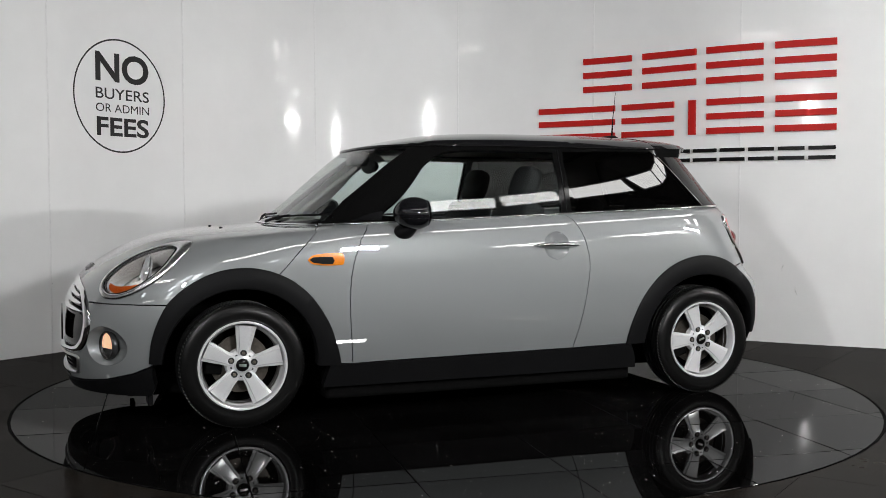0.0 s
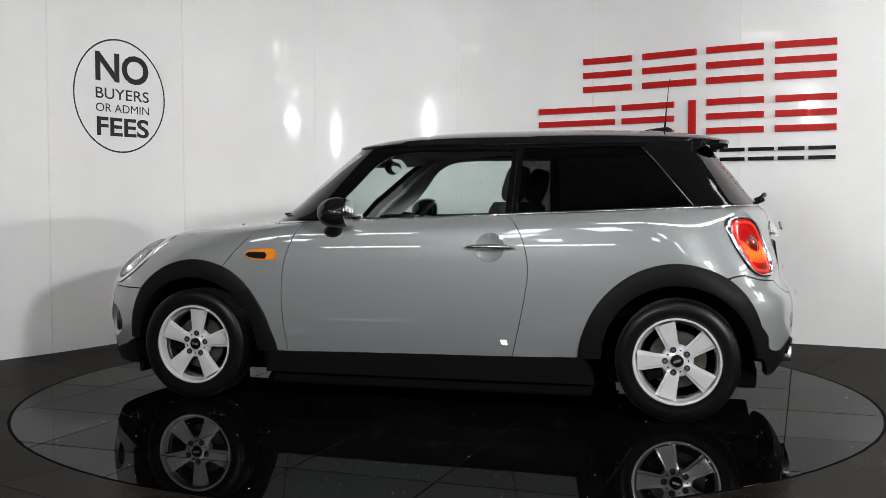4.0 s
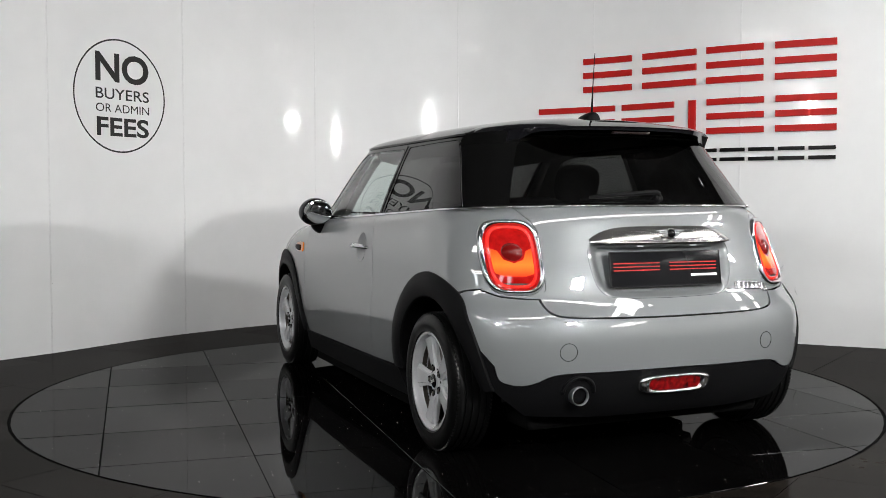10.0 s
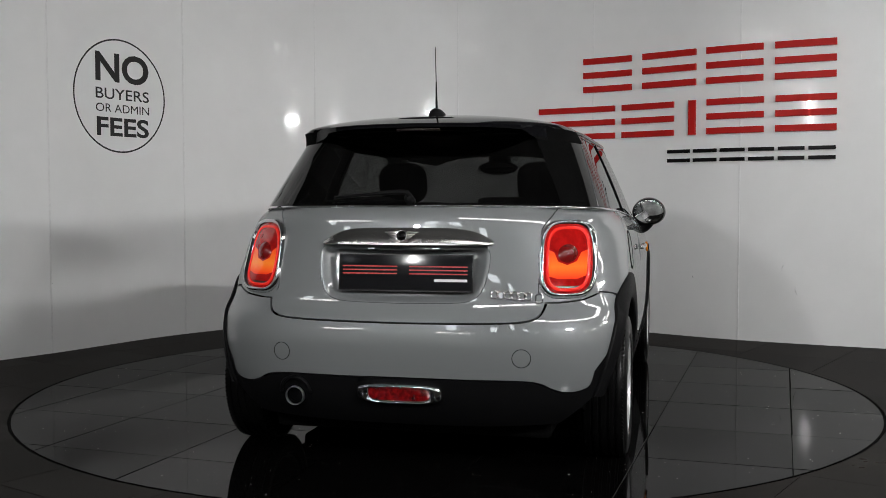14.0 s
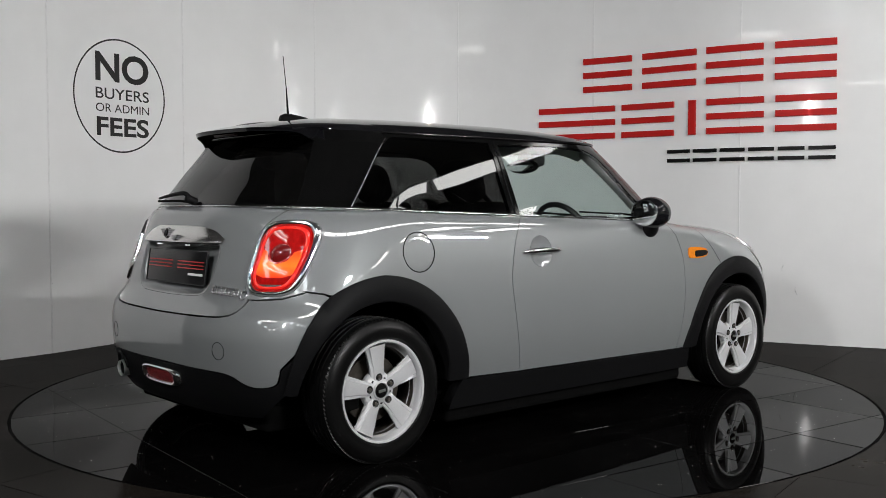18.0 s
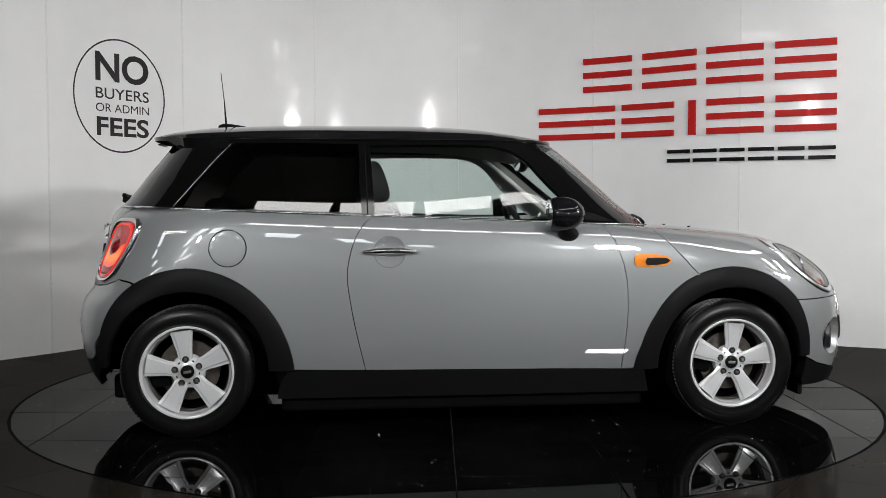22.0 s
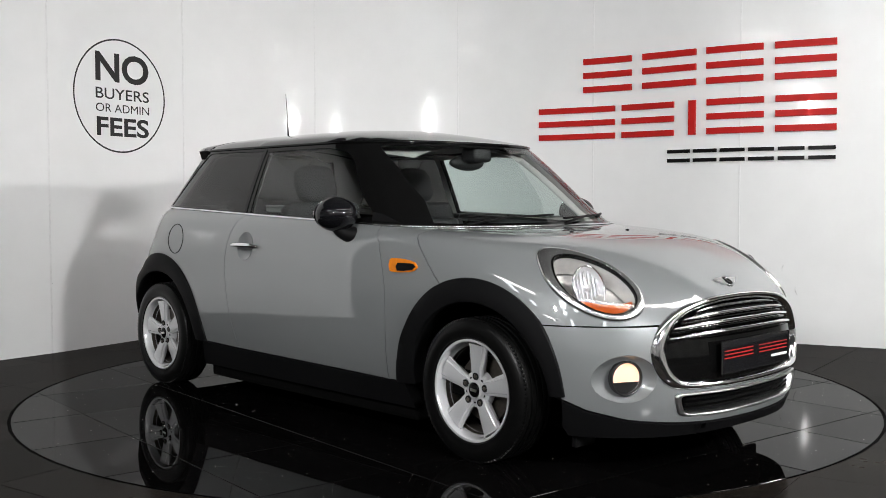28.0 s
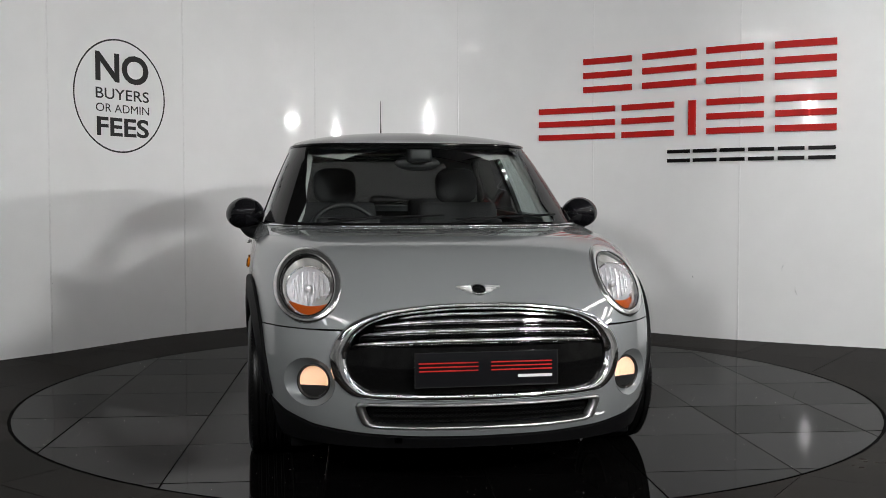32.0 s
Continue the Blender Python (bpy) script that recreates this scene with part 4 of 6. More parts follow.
def build_roof():
    from mathutils.geometry import delaunay_2d_cdt
    us = np.linspace(-1, 1, 241)[:-1]
    rim = CABIN.at(us, CT)
    xs = rim[:, 0]
    def edge_w(x):
        f = rim[us >= 0]
        o = np.argsort(f[:, 0])
        return np.interp(x, f[o, 0], f[o, 1])
    grid = [(x, y) for x in np.arange(-1.36, .5, .04) for y in np.arange(-.6, .61, .04) if abs(y) < edge_w(x) - .02]
    pts = [Vector((x, y)) for x, y, _ in rim] + [Vector(q) for q in grid]
    n = len(rim)
    vs, _, fs, _, _, _ = delaunay_2d_cdt(pts, [(i, (i + 1) % n) for i in range(n)], [], 1, 1e-7)
    bm = bmesh.new()
    zr = CABIN.at(.5, CT)[2]
    bv = []
    for i, v in enumerate(vs):
        w = max(edge_w(v[0]), 1e-3)
        t = min(1.0, abs(v[1]) / w) if i >= n else 1.0
        top = float(pchip(ROOF_X, ROOF_Z, min(max(v[0], -1.6), .56)))
        ztop = max(top, zr + .012)
        # shoulder, full in the middle and falling to the gutter
        bv.append(bm.verts.new((v[0], v[1], zr + .008 + (ztop - zr - .008) * max(0.0, 1 - t * t) ** .6)))
    for f in fs:
        bm.faces.new([bv[i] for i in f])
    bmesh.ops.recalc_face_normals(bm, faces=bm.faces)
    for f in bm.faces:
        if f.normal.z < 0:
            f.normal_flip()
    crisp(bm, "roof", M_ROOF, car)
    # gutter lip round the roof
    bm = bmesh.new()
    sweep(bm, [Vector(q) + Vector((0, 0, .003)) for q in rim[::2]], .0075, 6, closed=True)
    crisp(bm, "roof_seal", M_TRIM, car)


build_cabin()
build_roof()


# ---- wheels ----
def build_wheel():
    wheel = new("wheel")
    prof_t = [(.205, -.070), (.210, -.083), (.213, -.0862), (.217, -.0850), (.232, -.0885), (.250, -.0888), (.258, -.0868), (.275, -.082), (.286, -.072), (.2905, -.062), (.2915, -.03), (.2918, 0),
              (.2915, .03), (.2905, .062), (.286, .072), (.275, .082), (.258, .0868), (.250, .0888), (.232, .0885), (.217, .0850), (.213, .0862), (.210, .083), (.205, .070)]
    bm = bmesh.new()
    # tread grooves run round the tyre
    prof = []
    for r, a in prof_t[:10]:
        prof.append((r, a))
    for c in (-.045, -.016, .016, .045):
        prof += [(.2913, c - .006), (.2850, c - .0045), (.2850, c + .0045), (.2913, c + .006)]
    prof += prof_t[13:]
    lathe(bm, prof, 96)
    bmesh.ops.recalc_face_normals(bm, faces=bm.faces)
    tyre = sharp(part("tyre", bm, M_TYRE, wheel), 40)
    bm = bmesh.new()
    for i in range(104):
        a = 2 * math.pi * i / 104
        for s in (-1, 1):
            m = Matrix.Rotation(-a, 4, "Y") @ Matrix.Translation((.2874, s * .0650, 0)) @ Matrix.Rotation(s * .5, 4, "X")
            boxy(bm, -.010, .0016, -.0125, .0105, -.0052, .0052, 0, m)
    part("tread_pattern", bm, M_TYRE, tyre, smooth=False)["kind"] = "stuff"
    # rim: outer ring with a stepped lip, outside is +y; behind it the barrel, coloured dark for the shade between
    # spokes
    bm = bmesh.new()
    lathe(bm, [(.176, .020), (.1775, .030), (.182, .036), (.187, .040), (.1895, .050), (.1915, .064), (.1935, .0765), (.196, .0815), (.2015, .0835), (.2062, .0825), (.2068, .077), (.2035, .066), (.198, .050)], 80)
    bmesh.ops.recalc_face_normals(bm, faces=bm.faces)
    rim = sharp(part("rim", bm, M_ALLOY, wheel), 40)
    bm = bmesh.new()
    lathe(bm, [(.198, -.078), (.192, -.07), (.184, -.05), (.176, .0), (.1775, .046)], 64)
    bmesh.ops.recalc_face_normals(bm, faces=bm.faces)
    part("barrel", bm, M_BRAKE, rim)
    # five broad spokes, each with a raised middle between two stepped flanks
    for k in range(5):
        bm = bmesh.new()
        rows = []
        st = [(.030, .030, .048, .030), (.050, .0325, .0535, .030), (.072, .0330, .0570, .030), (.095, .0345, .0590, .029), (.120, .0400, .0600, .028), (.145, .0445, .0605, .026), (.168, .0485, .0610, .024), (.1835, .0530, .0640, .022)]
        for r, hw, y, th in st:
            row = [(f * hw, y + dy) for f, dy in ((-1.0, -.013), (-.96, -.0065), (-.70, -.0045), (-.62, .0008), (0, .0028), (.62, .0008), (.70, -.0045), (.96, -.0065), (1.0, -.013))]
            rows.append([bm.verts.new((r, y2, w)) for w, y2 in row] + [bm.verts.new((r, y - th, hw * .86)), bm.verts.new((r, y - th, -hw * .86))])
        for a, b in zip(rows, rows[1:]):
            n = len(a)
            for i in range(n):
                j = (i + 1) % n
                bm.faces.new((a[i], a[j], b[j], b[i]))
        bm.faces.new(rows[0])
        bm.faces.new(rows[-1][::-1])
        bmesh.ops.recalc_face_normals(bm, faces=bm.faces)
        bmesh.ops.transform(bm, matrix=Matrix.Rotation(-(math.pi / 2 + k * 2 * math.pi / 5), 4, "Y"), verts=bm.verts)
        sharp(part("spoke", bm, M_ALLOY, rim), 24)
    bm = bmesh.new()
    lathe(bm, [(.078, .02), (.078, .036), (.071, .046), (.060, .0495), (.037, .056), (.036, .0625), (.032, .064), (.030, .056), (0, .050)], 40)
    bmesh.ops.recalc_face_normals(bm, faces=bm.faces)
    sharp(part("hub", bm, M_ALLOY, rim))
    bm = bmesh.new()
    lathe(bm, [(.030, .048), (.029, .0625), (.024, .0655), (0, .0665)], 32)
    bmesh.ops.recalc_face_normals(bm, faces=bm.faces)
    cap = part("centre_cap", bm, M_TRIM, rim, "black centre cap")
    bm = bmesh.new()
    boxy(bm, -.017, .017, .0660, .0675, -.0055, .0055, .0006)
    part("badge_bar", bm, M_SATIN, cap)
    for k in range(5):
        a = math.pi / 2 + k * 2 * math.pi / 5
        c = Vector((.0560 * math.cos(a), 0, .0560 * math.sin(a)))
        # bolt well as a solid cap, its inner shade put into the dark colour
        bm = bmesh.new()
        lathe(bm, [(.0150, .050), (.0150, .0595), (.0136, .0602), (.0124, .0590), (0, .0590)], 20)
        bmesh.ops.recalc_face_normals(bm, faces=bm.faces)
        bmesh.ops.translate(bm, vec=c, verts=bm.verts)
        part("bolt_well", bm, M_WELL, rim)
        bm = bmesh.new()
        lathe(bm, [(.0078, .050), (.0078, .0612), (.006, .0622), (0, .0622)], 6)
        bmesh.ops.translate(bm, vec=c, verts=bm.verts)
        bmesh.ops.recalc_face_normals(bm, faces=bm.faces)
        part("wheel_bolt", bm, M_BRAKE, rim, smooth=False)
        # small drain hole between two spokes: a solid black plug, coloured as its shade
        a += math.pi / 5
        bm = bmesh.new()
        lathe(bm, [(.0058, .040), (.0058, .0525), (0, .0525)], 12)
        bmesh.ops.translate(bm, vec=Vector((.0500 * math.cos(a), 0, .0500 * math.sin(a))), verts=bm.verts)
        bmesh.ops.recalc_face_normals(bm, faces=bm.faces)
        part("hub_hole", bm, M_SHADOW, rim)
    bm = bmesh.new()
    lathe(bm, [(.135, -.02), (.135, -.002), (.05, -.002), (.05, .02), (0, .02)], 48)
    bmesh.ops.recalc_face_normals(bm, faces=bm.faces)
    sharp(part("brake_disc", bm, M_BRAKE, wheel))
    # added black disc that hides the bright inner rim, in place of shade
    bm = bmesh.new()
    lathe(bm, [(.186, -.050), (.182, -.058), (.06, -.064), (0, -.064)], 40)
    bmesh.ops.recalc_face_normals(bm, faces=bm.faces)
    part("backing_plate", bm, M_SHADOW, wheel)
    bm = bmesh.new()
    boxy(bm, .085, .165, -.04, .022, -.055, .055, .008)
    part("brake_caliper", bm, M_SHADOW, wheel)
    return wheel


WHEEL_Y = 0.752
w0 = build_wheel()
w0.parent = car
spots = [(HUB_X, 1, -6), (-HUB_X, 1, 19), (HUB_X, -1, -5), (-HUB_X, -1, 8)]
for i, (x, sgn, turn) in enumerate(spots):
    m = pose(x, sgn * WHEEL_Y, HUB_Z, 0, turn, 0 if sgn > 0 else 180)
    if i == 0:
        w0.matrix_basis = m
    else:
        copy_thing(w0, m)


# ---- under-body: floor pan, wheel wells, inner shell seen through the gaps ----
def build_under():
    bm = bmesh.new()
    us = np.linspace(-1, 1, 121)[:-1]
    rows = []
    ss = [.03, .15, .30, .45, .6, .8, 1.0, TOP]
    for s in ss:
        q = BODY.at(us, s) - BODY.normal(us, np.full_like(us, s)) * .062
        rows.append([bm.verts.new(v) for v in q])
    for a, b in zip(rows, rows[1:]):
        for i in range(len(us)):
            j = (i + 1) % len(us)
            mx = (a[i].co + a[j].co + b[i].co + b[j].co) / 4
            if mx.x > 1.2 and .40 < abs(mx.y) < .86 and .26 < mx.z < .95:
                continue
            if min((Vector((mx.x - c, mx.z - HUB_Z))).length for c in (HUB_X, -HUB_X)) < .43 and abs(mx.y) > .45:
                continue
            bm.faces.new((a[i], a[j], b[j], b[i]))
    bmesh.ops.recalc_face_normals(bm, faces=bm.faces)
    crisp(bm, "inner_shell", M_SHADOW, car)
    bm = bmesh.new()
    boxy(bm, -1.62, 1.75, -.56, .56, .13, .24, .02)
    # widened and lowered past a real pan, to stand in for shade below the sills
    boxy(bm, -.84, .84, -.745, .745, .088, .22, .02)
    crisp(bm, "floor_pan", M_SHADOW, car)
    for x in (HUB_X, -HUB_X):
        for sgn in (1, -1):
            bm = bmesh.new()
            n = 28
            rows = []
            for i in range(n):
                a = radians(-4 + 188 * i / (n - 1))
                xw, zw = x + .40 * math.cos(a), HUB_Z + .40 * math.sin(a)
                edge = min(.80, float(BODY.at(*BODY.side(xw, max(zw, .30)))[1]) - .022)
                rows.append([bm.verts.new((xw, sgn * y, zw)) for y in (edge, .52)])
            for a, b in zip(rows, rows[1:]):
                bm.faces.new((a[0], a[1], b[1], b[0]))
            bm.faces.new([r[1] for r in rows])
            crisp(bm, "wheel_well", M_SHADOW, car)


build_under()


# ---- car details ----
M_HOUSING = mat("silver_lamp_housing", (0.70, 0.69, 0.67), 0.22, 0.7, grain=0.06, scale=50)


def scaled(pts, k, c, ky=None):
    return [(c[0] + (a - c[0]) * (ky or k), c[1] + (b - c[1]) * k) for a, b in pts]


def strip_bm(skin, outer, inner, bulge, base=0.0, steps=6, closed=True, back=0.03):
    """A rounded moulding between two outlines given as (u, s), with its edges turned back."""
    bm = bmesh.new()
    rows = []
    for (u0, s0), (u1, s1) in zip(outer, inner):
        a, b = Vector(skin.at(u0, s0)), Vector(skin.at(u1, s1))
        na, nb = Vector(skin.normal(u0, s0)), Vector(skin.normal(u1, s1))
        row = [bm.verts.new(a - na * back * .5)]
        for k in range(steps + 1):
            t = k / steps
            n = (na * (1 - t) + nb * t).normalized()
            row.append(bm.verts.new(a.lerp(b, t) + n * (base + bulge * math.sin(math.pi * t) ** .7)))
        row.append(bm.verts.new(b - nb * back))
        rows.append(row)
    pairs = list(zip(rows, rows[1:])) + ([(rows[-1], rows[0])] if closed else [])
    for a, b in pairs:
        for k in range(len(a) - 1):
            bm.faces.new((a[k], a[k + 1], b[k + 1], b[k]))
    bmesh.ops.recalc_face_normals(bm, faces=bm.faces)
    return bm


def disc_bm(prof, at, axis, n=32):
    """A turned shape, its own y axis laid along axis, at a place."""
    bm = bmesh.new()
    lathe(bm, prof, n)
    bmesh.ops.recalc_face_normals(bm, faces=bm.faces)
    m = Matrix.Translation(at) @ Vector((0, 1, 0)).rotation_difference(Vector(axis)).to_matrix().to_4x4()
    bmesh.ops.transform(bm, matrix=m, verts=bm.verts)
    return bm


def dish_bm(skin, c, r, depth, sgn, pick=None, n=28, m=7, power=2.0):
    """A round hollow (depth below zero) or cap let into the flank."""
    bm = bmesh.new()
    rings = []
    for j in range(m + 1):
        rr = r * (1 - j / m)
        ring = []
        for i in range(n if j < m else 1):
            t = 2 * math.pi * i / n
            a, b = c[0] + rr * math.cos(t), c[1] + rr * math.sin(t)
            u, s = (pick or skin.side)(a, b)
            q = Vector(skin.at(u, s)) + Vector(skin.normal(u, s)) * depth * (1 - (rr / r) ** power)
            ring.append(bm.verts.new((q.x, q.y * sgn, q.z)))
        rings.append(ring)
    for a, b in zip(rings, rings[1:]):
        for i in range(n):
            k = (i + 1) % n
            if len(b) == 1:
                bm.faces.new((a[i], a[k], b[0]))
            else:
                bm.faces.new((a[i], a[k], b[k], b[i]))
    bmesh.ops.recalc_face_normals(bm, faces=bm.faces)
    for f in bm.faces:
        if f.normal.y * sgn < 0 and pick is None:
            f.normal_flip()
    return bm


def side_bm(bm, sgn):
    return bm if sgn > 0 else mirror_bm(bm)


def on_front(y, z, lift=0.0):
    u, s = BODY.front(y, z)
    return Vector(BODY.at(u, s)) + Vector(BODY.normal(u, s)) * lift


def on_rear(y, z, lift=0.0):
    u, s = BODY.rear(y, z)
    return Vector(BODY.at(u, s)) + Vector(BODY.normal(u, s)) * lift


def on_side(x, z, lift=0.0):
    u, s = BODY.side(x, z)
    return Vector(BODY.at(u, s)) + Vector(BODY.normal(u, s)) * lift


def build_headlamps():
    lens_o = scaled(HEADLAMP, .80, LAMP_C)
    for sgn in (1, -1):
        bezel = part("headlamp", side_bm(strip_bm(BODY, F(HEADLAMP), F(lens_o), .006, .002, back=.012), sgn), M_BEZEL, car, "round headlamp with a chrome surround")
        part("lamp_housing", side_bm(sheet(BODY, F(scaled(HEADLAMP, .84, LAMP_C)), lift=-.090, flange=0, gap=0), sgn), M_HOUSING, bezel)
        part("black_seal", side_bm(strip_bm(BODY, F(scaled(HEADLAMP, .815, LAMP_C)), F(scaled(HEADLAMP, .785, LAMP_C)), .004, .002, back=.012), sgn), M_TRIM, bezel)
        part("lamp_wall", side_bm(strip_bm(BODY, F(scaled(HEADLAMP, .80, LAMP_C)), F(scaled(HEADLAMP, .79, LAMP_C)), .001, -.010, back=.085), sgn), M_HOUSING, bezel)
        mid = on_front(LAMP_C[0] + .014, LAMP_C[1] + .016, -.044)
        mid.y *= sgn
        ax = Vector((1, .12 * sgn, .26)).normalized()
        tip = Vector((1, 0, 0)).rotation_difference(ax)
        refl = part("reflector", disc_bm([(.082, .003), (.079, -.003), (.063, -.014), (.036, -.023), (.014, -.025), (.014, -.004), (.010, .004), (0, .006)], mid, ax, 40), M_REFLECTOR, bezel)
        # ribs of the reflector
        for k in range(9):
            a = -1.3 + 2.6 * k / 8
            bm = bmesh.new()
            y0 = .067 * math.sin(a)
            h = .067 * math.cos(a)
            pts = [mid + tip @ Vector((-.013, y0, h * t)) for t in np.linspace(-1, 1, 6)]
            sweep(bm, pts, .0035, 6)
            part("rib", bm, M_REFLECTOR, refl)
        part("reflector_rim", disc_bm([(.081, -.002), (.086, -.002), (.086, .005), (.081, .005), (.081, -.002)], mid, ax, 40), M_CHROME, bezel)
        amber = [q for q in scaled(HEADLAMP, .74, LAMP_C)]
        low = LAMP_C[1] - .048
        poly = [q for q in amber if q[1] < low]
        poly.sort(key=lambda q: q[0])
        y0, y1 = poly[0][0], poly[-1][0]
        arch = [(y1 + (y0 - y1) * t, low - .003 - .014 * math.sin(math.pi * t)) for t in np.linspace(0, 1, 10)]
        part("turn_signal", side_bm(sheet(BODY, F(poly + arch), h=.015, lift=-.018, flange=.02, gap=0), sgn), M_AMBERDARK, bezel, "orange turn signal strip")
        g = part("lens", side_bm(sheet(BODY, F(scaled(HEADLAMP, .79, LAMP_C)), h=.02, lift=.004, flange=.006, gap=0), sgn), M_LENS, bezel)
        g.visible_shadow = False


def build_tail_lamps():
    outer, inner = taillamp(.012), taillamp(-.008)
    c = (.617, .842)
    circ = lambda r, cc=c: R([(cc[0] + r * math.cos(t), cc[1] + r * math.sin(t)) for t in np.linspace(0, 2 * math.pi, 24, endpoint=False)])
    lit = R([(.546, .858), (.546, .79), (.556, .758), (.585, .748), (.655, .748), (.684, .758), (.694, .79), (.692, .858), (.664, .846), (.650, .812), (.617, .798), (.584, .812), (.570, .846)])
    strip_o = R([(.565, .722), (.570, .706), (.665, .706), (.672, .722)])
    for sgn in (1, -1):
        ring = part("tail_lamp", side_bm(strip_bm(BODY, outer, inner, .012, .002, back=.03), sgn), M_CHROME, car, "red tail lamp in a chrome surround")
        part("lens", side_bm(sheet(BODY, inner, [lit, strip_o], h=.018, lift=.005, flange=.02, gap=0), sgn), M_REDLENS, ring, "red lens")
        part("lit_band", side_bm(sheet(BODY, lit, h=.014, lift=.0045, flange=.01, gap=0), sgn), M_REDLIT, ring, "glowing orange band")
        part("reverse_lamp", side_bm(sheet(BODY, strip_o, h=.015, lift=.003, flange=.01, gap=0), sgn), M_BRAKE, ring)
        part("light_ring", side_bm(strip_bm(BODY, taillamp(-.013), taillamp(-.024), .003, .0055, back=.004), sgn), M_REDGLOW, ring, "bright red light guide")
        part("centre_lens", side_bm(dish_bm(BODY, c, .040, .022, 1, BODY.rear), sgn), M_DARKRED, ring, "domed dark red lens")


def build_grille():
    c = (0, .50)
    full = lambda pts: pts + [(-a, b) for a, b in reversed(pts[1:-1])]
    outer = full(GRILLE)
    inner = [(a * .905, .498 + (b - .498) * (.85 if b < .498 else .90)) for a, b in outer]
    ring = part("grille", strip_bm(BODY, F(outer), F(inner), .009, .002, back=.05), M_CHROME, car, "wide six-sided chrome-framed radiator grille")
    part("grille_backing", sheet(BODY, F([(a * .95, .5 + (b - .5) * .95) for a, b in outer]), lift=-.055, flange=0, gap=0), M_SHADOW, ring)
    # gloss black lower blade behind the plate
    low = [q for q in inner if q[1] < .522]
    lowl = sorted([q for q in low if q[0] >= 0], key=lambda q: -q[1])
    blade = [(0, .522)] + [(t, .522) for t in (.2, .4)] + lowl
    blade = blade + [(-a, b) for a, b in reversed(blade[1:-1])]
    part("blade_panel", sheet(BODY, F(blade), lift=-.014, flange=.02, gap=0), M_TRIM, ring)
    for z, w, r in ((.641, .30, .0085), (.614, .385, .0130), (.580, .44, .0150), (.544, .465, .0150)):
        bm = bmesh.new()
        sweep(bm, [on_front(y, z - .016 * (abs(y) / w) ** 3, -.012) for y in np.linspace(-w, w, 25)], [r * (1 - .75 * abs(t) ** 6) for t in np.linspace(-1, 1, 25)], 10, flat=.75)
        part("slat", bm, M_CHROME, ring)
        bm = bmesh.new()
        sweep(bm, [on_front(y, z - .011 - .016 * (abs(y) / w) ** 3, -.030) for y in np.linspace(-w * 1.02, w * 1.02, 21)], .012, 6)
        part("slat_back", bm, M_TRIM, ring)
    # lower intake
    outer = full(INTAKE)
    inner = [(a * .945, .275 + (b - .275) * .78) for a, b in outer]
    ring = part("lower_intake", strip_bm(BODY, F(outer), F(inner), .006, .001, back=.03), M_SATIN, car, "slim lower air intake with a silver surround")
    part("intake_backing", sheet(BODY, F([(a * .96, .275 + (b - .275) * .9) for a, b in outer]), lift=-.04, flange=0, gap=0), M_SHADOW, ring)
    bm = bmesh.new()
    for j in range(3):
        z0 = .250 + j * .021
        n = 48
        for ph in (0, 1):
            pts = []
            for i in range(n + 1):
                y = -.40 + .80 * i / n
                pts.append(on_front(y, z0 + (.006 if (i + ph) % 2 else -.004), -.016))
            sweep(bm, pts, .0022, 4)
    ob = part("honeycomb", bm, M_MESHGRID, ring, smooth=False)
    ob["kind"] = "stuff"
    # show plates
    def plate(at, tilt, facing, w, h, name):
        m = Matrix.Translation(at) @ Matrix.Rotation(facing, 4, "Z") @ Matrix.Rotation(tilt, 4, "Y")
        bm = bmesh.new()
        boxy(bm, -.004, .003, -w / 2, w / 2, -h / 2, h / 2, .0015, m)
        pl = part(name, bm, M_PLATE, car, "black show plate with red and white bars")
        bm = bmesh.new()
        for y0, y1, z0, z1 in ((-w / 2, w / 2, h / 2 - .003, h / 2), (-w / 2, w / 2, -h / 2, -h / 2 + .003), (-w / 2, -w / 2 + .003, -h / 2, h / 2), (w / 2 - .003, w / 2, -h / 2, h / 2)):
            boxy(bm, .003, .0045, y0, y1, z0, z1, 0, m)
        part("plate_edge", bm, M_WELL, pl, smooth=False)
        for a, b in ((-.47, -.06), (.03, .46)):
            for z in (-.004, .010, .024):
                bm = bmesh.new()
                boxy(bm, .003, .0042, a * w, b * w, z - .0022, z + .0022, 0, m)
                part("red_bar", bm, M_PLATE_RED, pl, smooth=False)
        bm = bmesh.new()
        boxy(bm, .003, .0042, .22 * w, .46 * w, -.033, -.023, 0, m)
        part("white_bar", bm, M_PLATE_WHITE, pl, smooth=False)
    plate((2.022, .008, .443), 0, 0, .525, .126, "front_plate")
    plate((-1.722, -.012, .770), -radians(8), math.pi, .530, .142, "rear_plate")


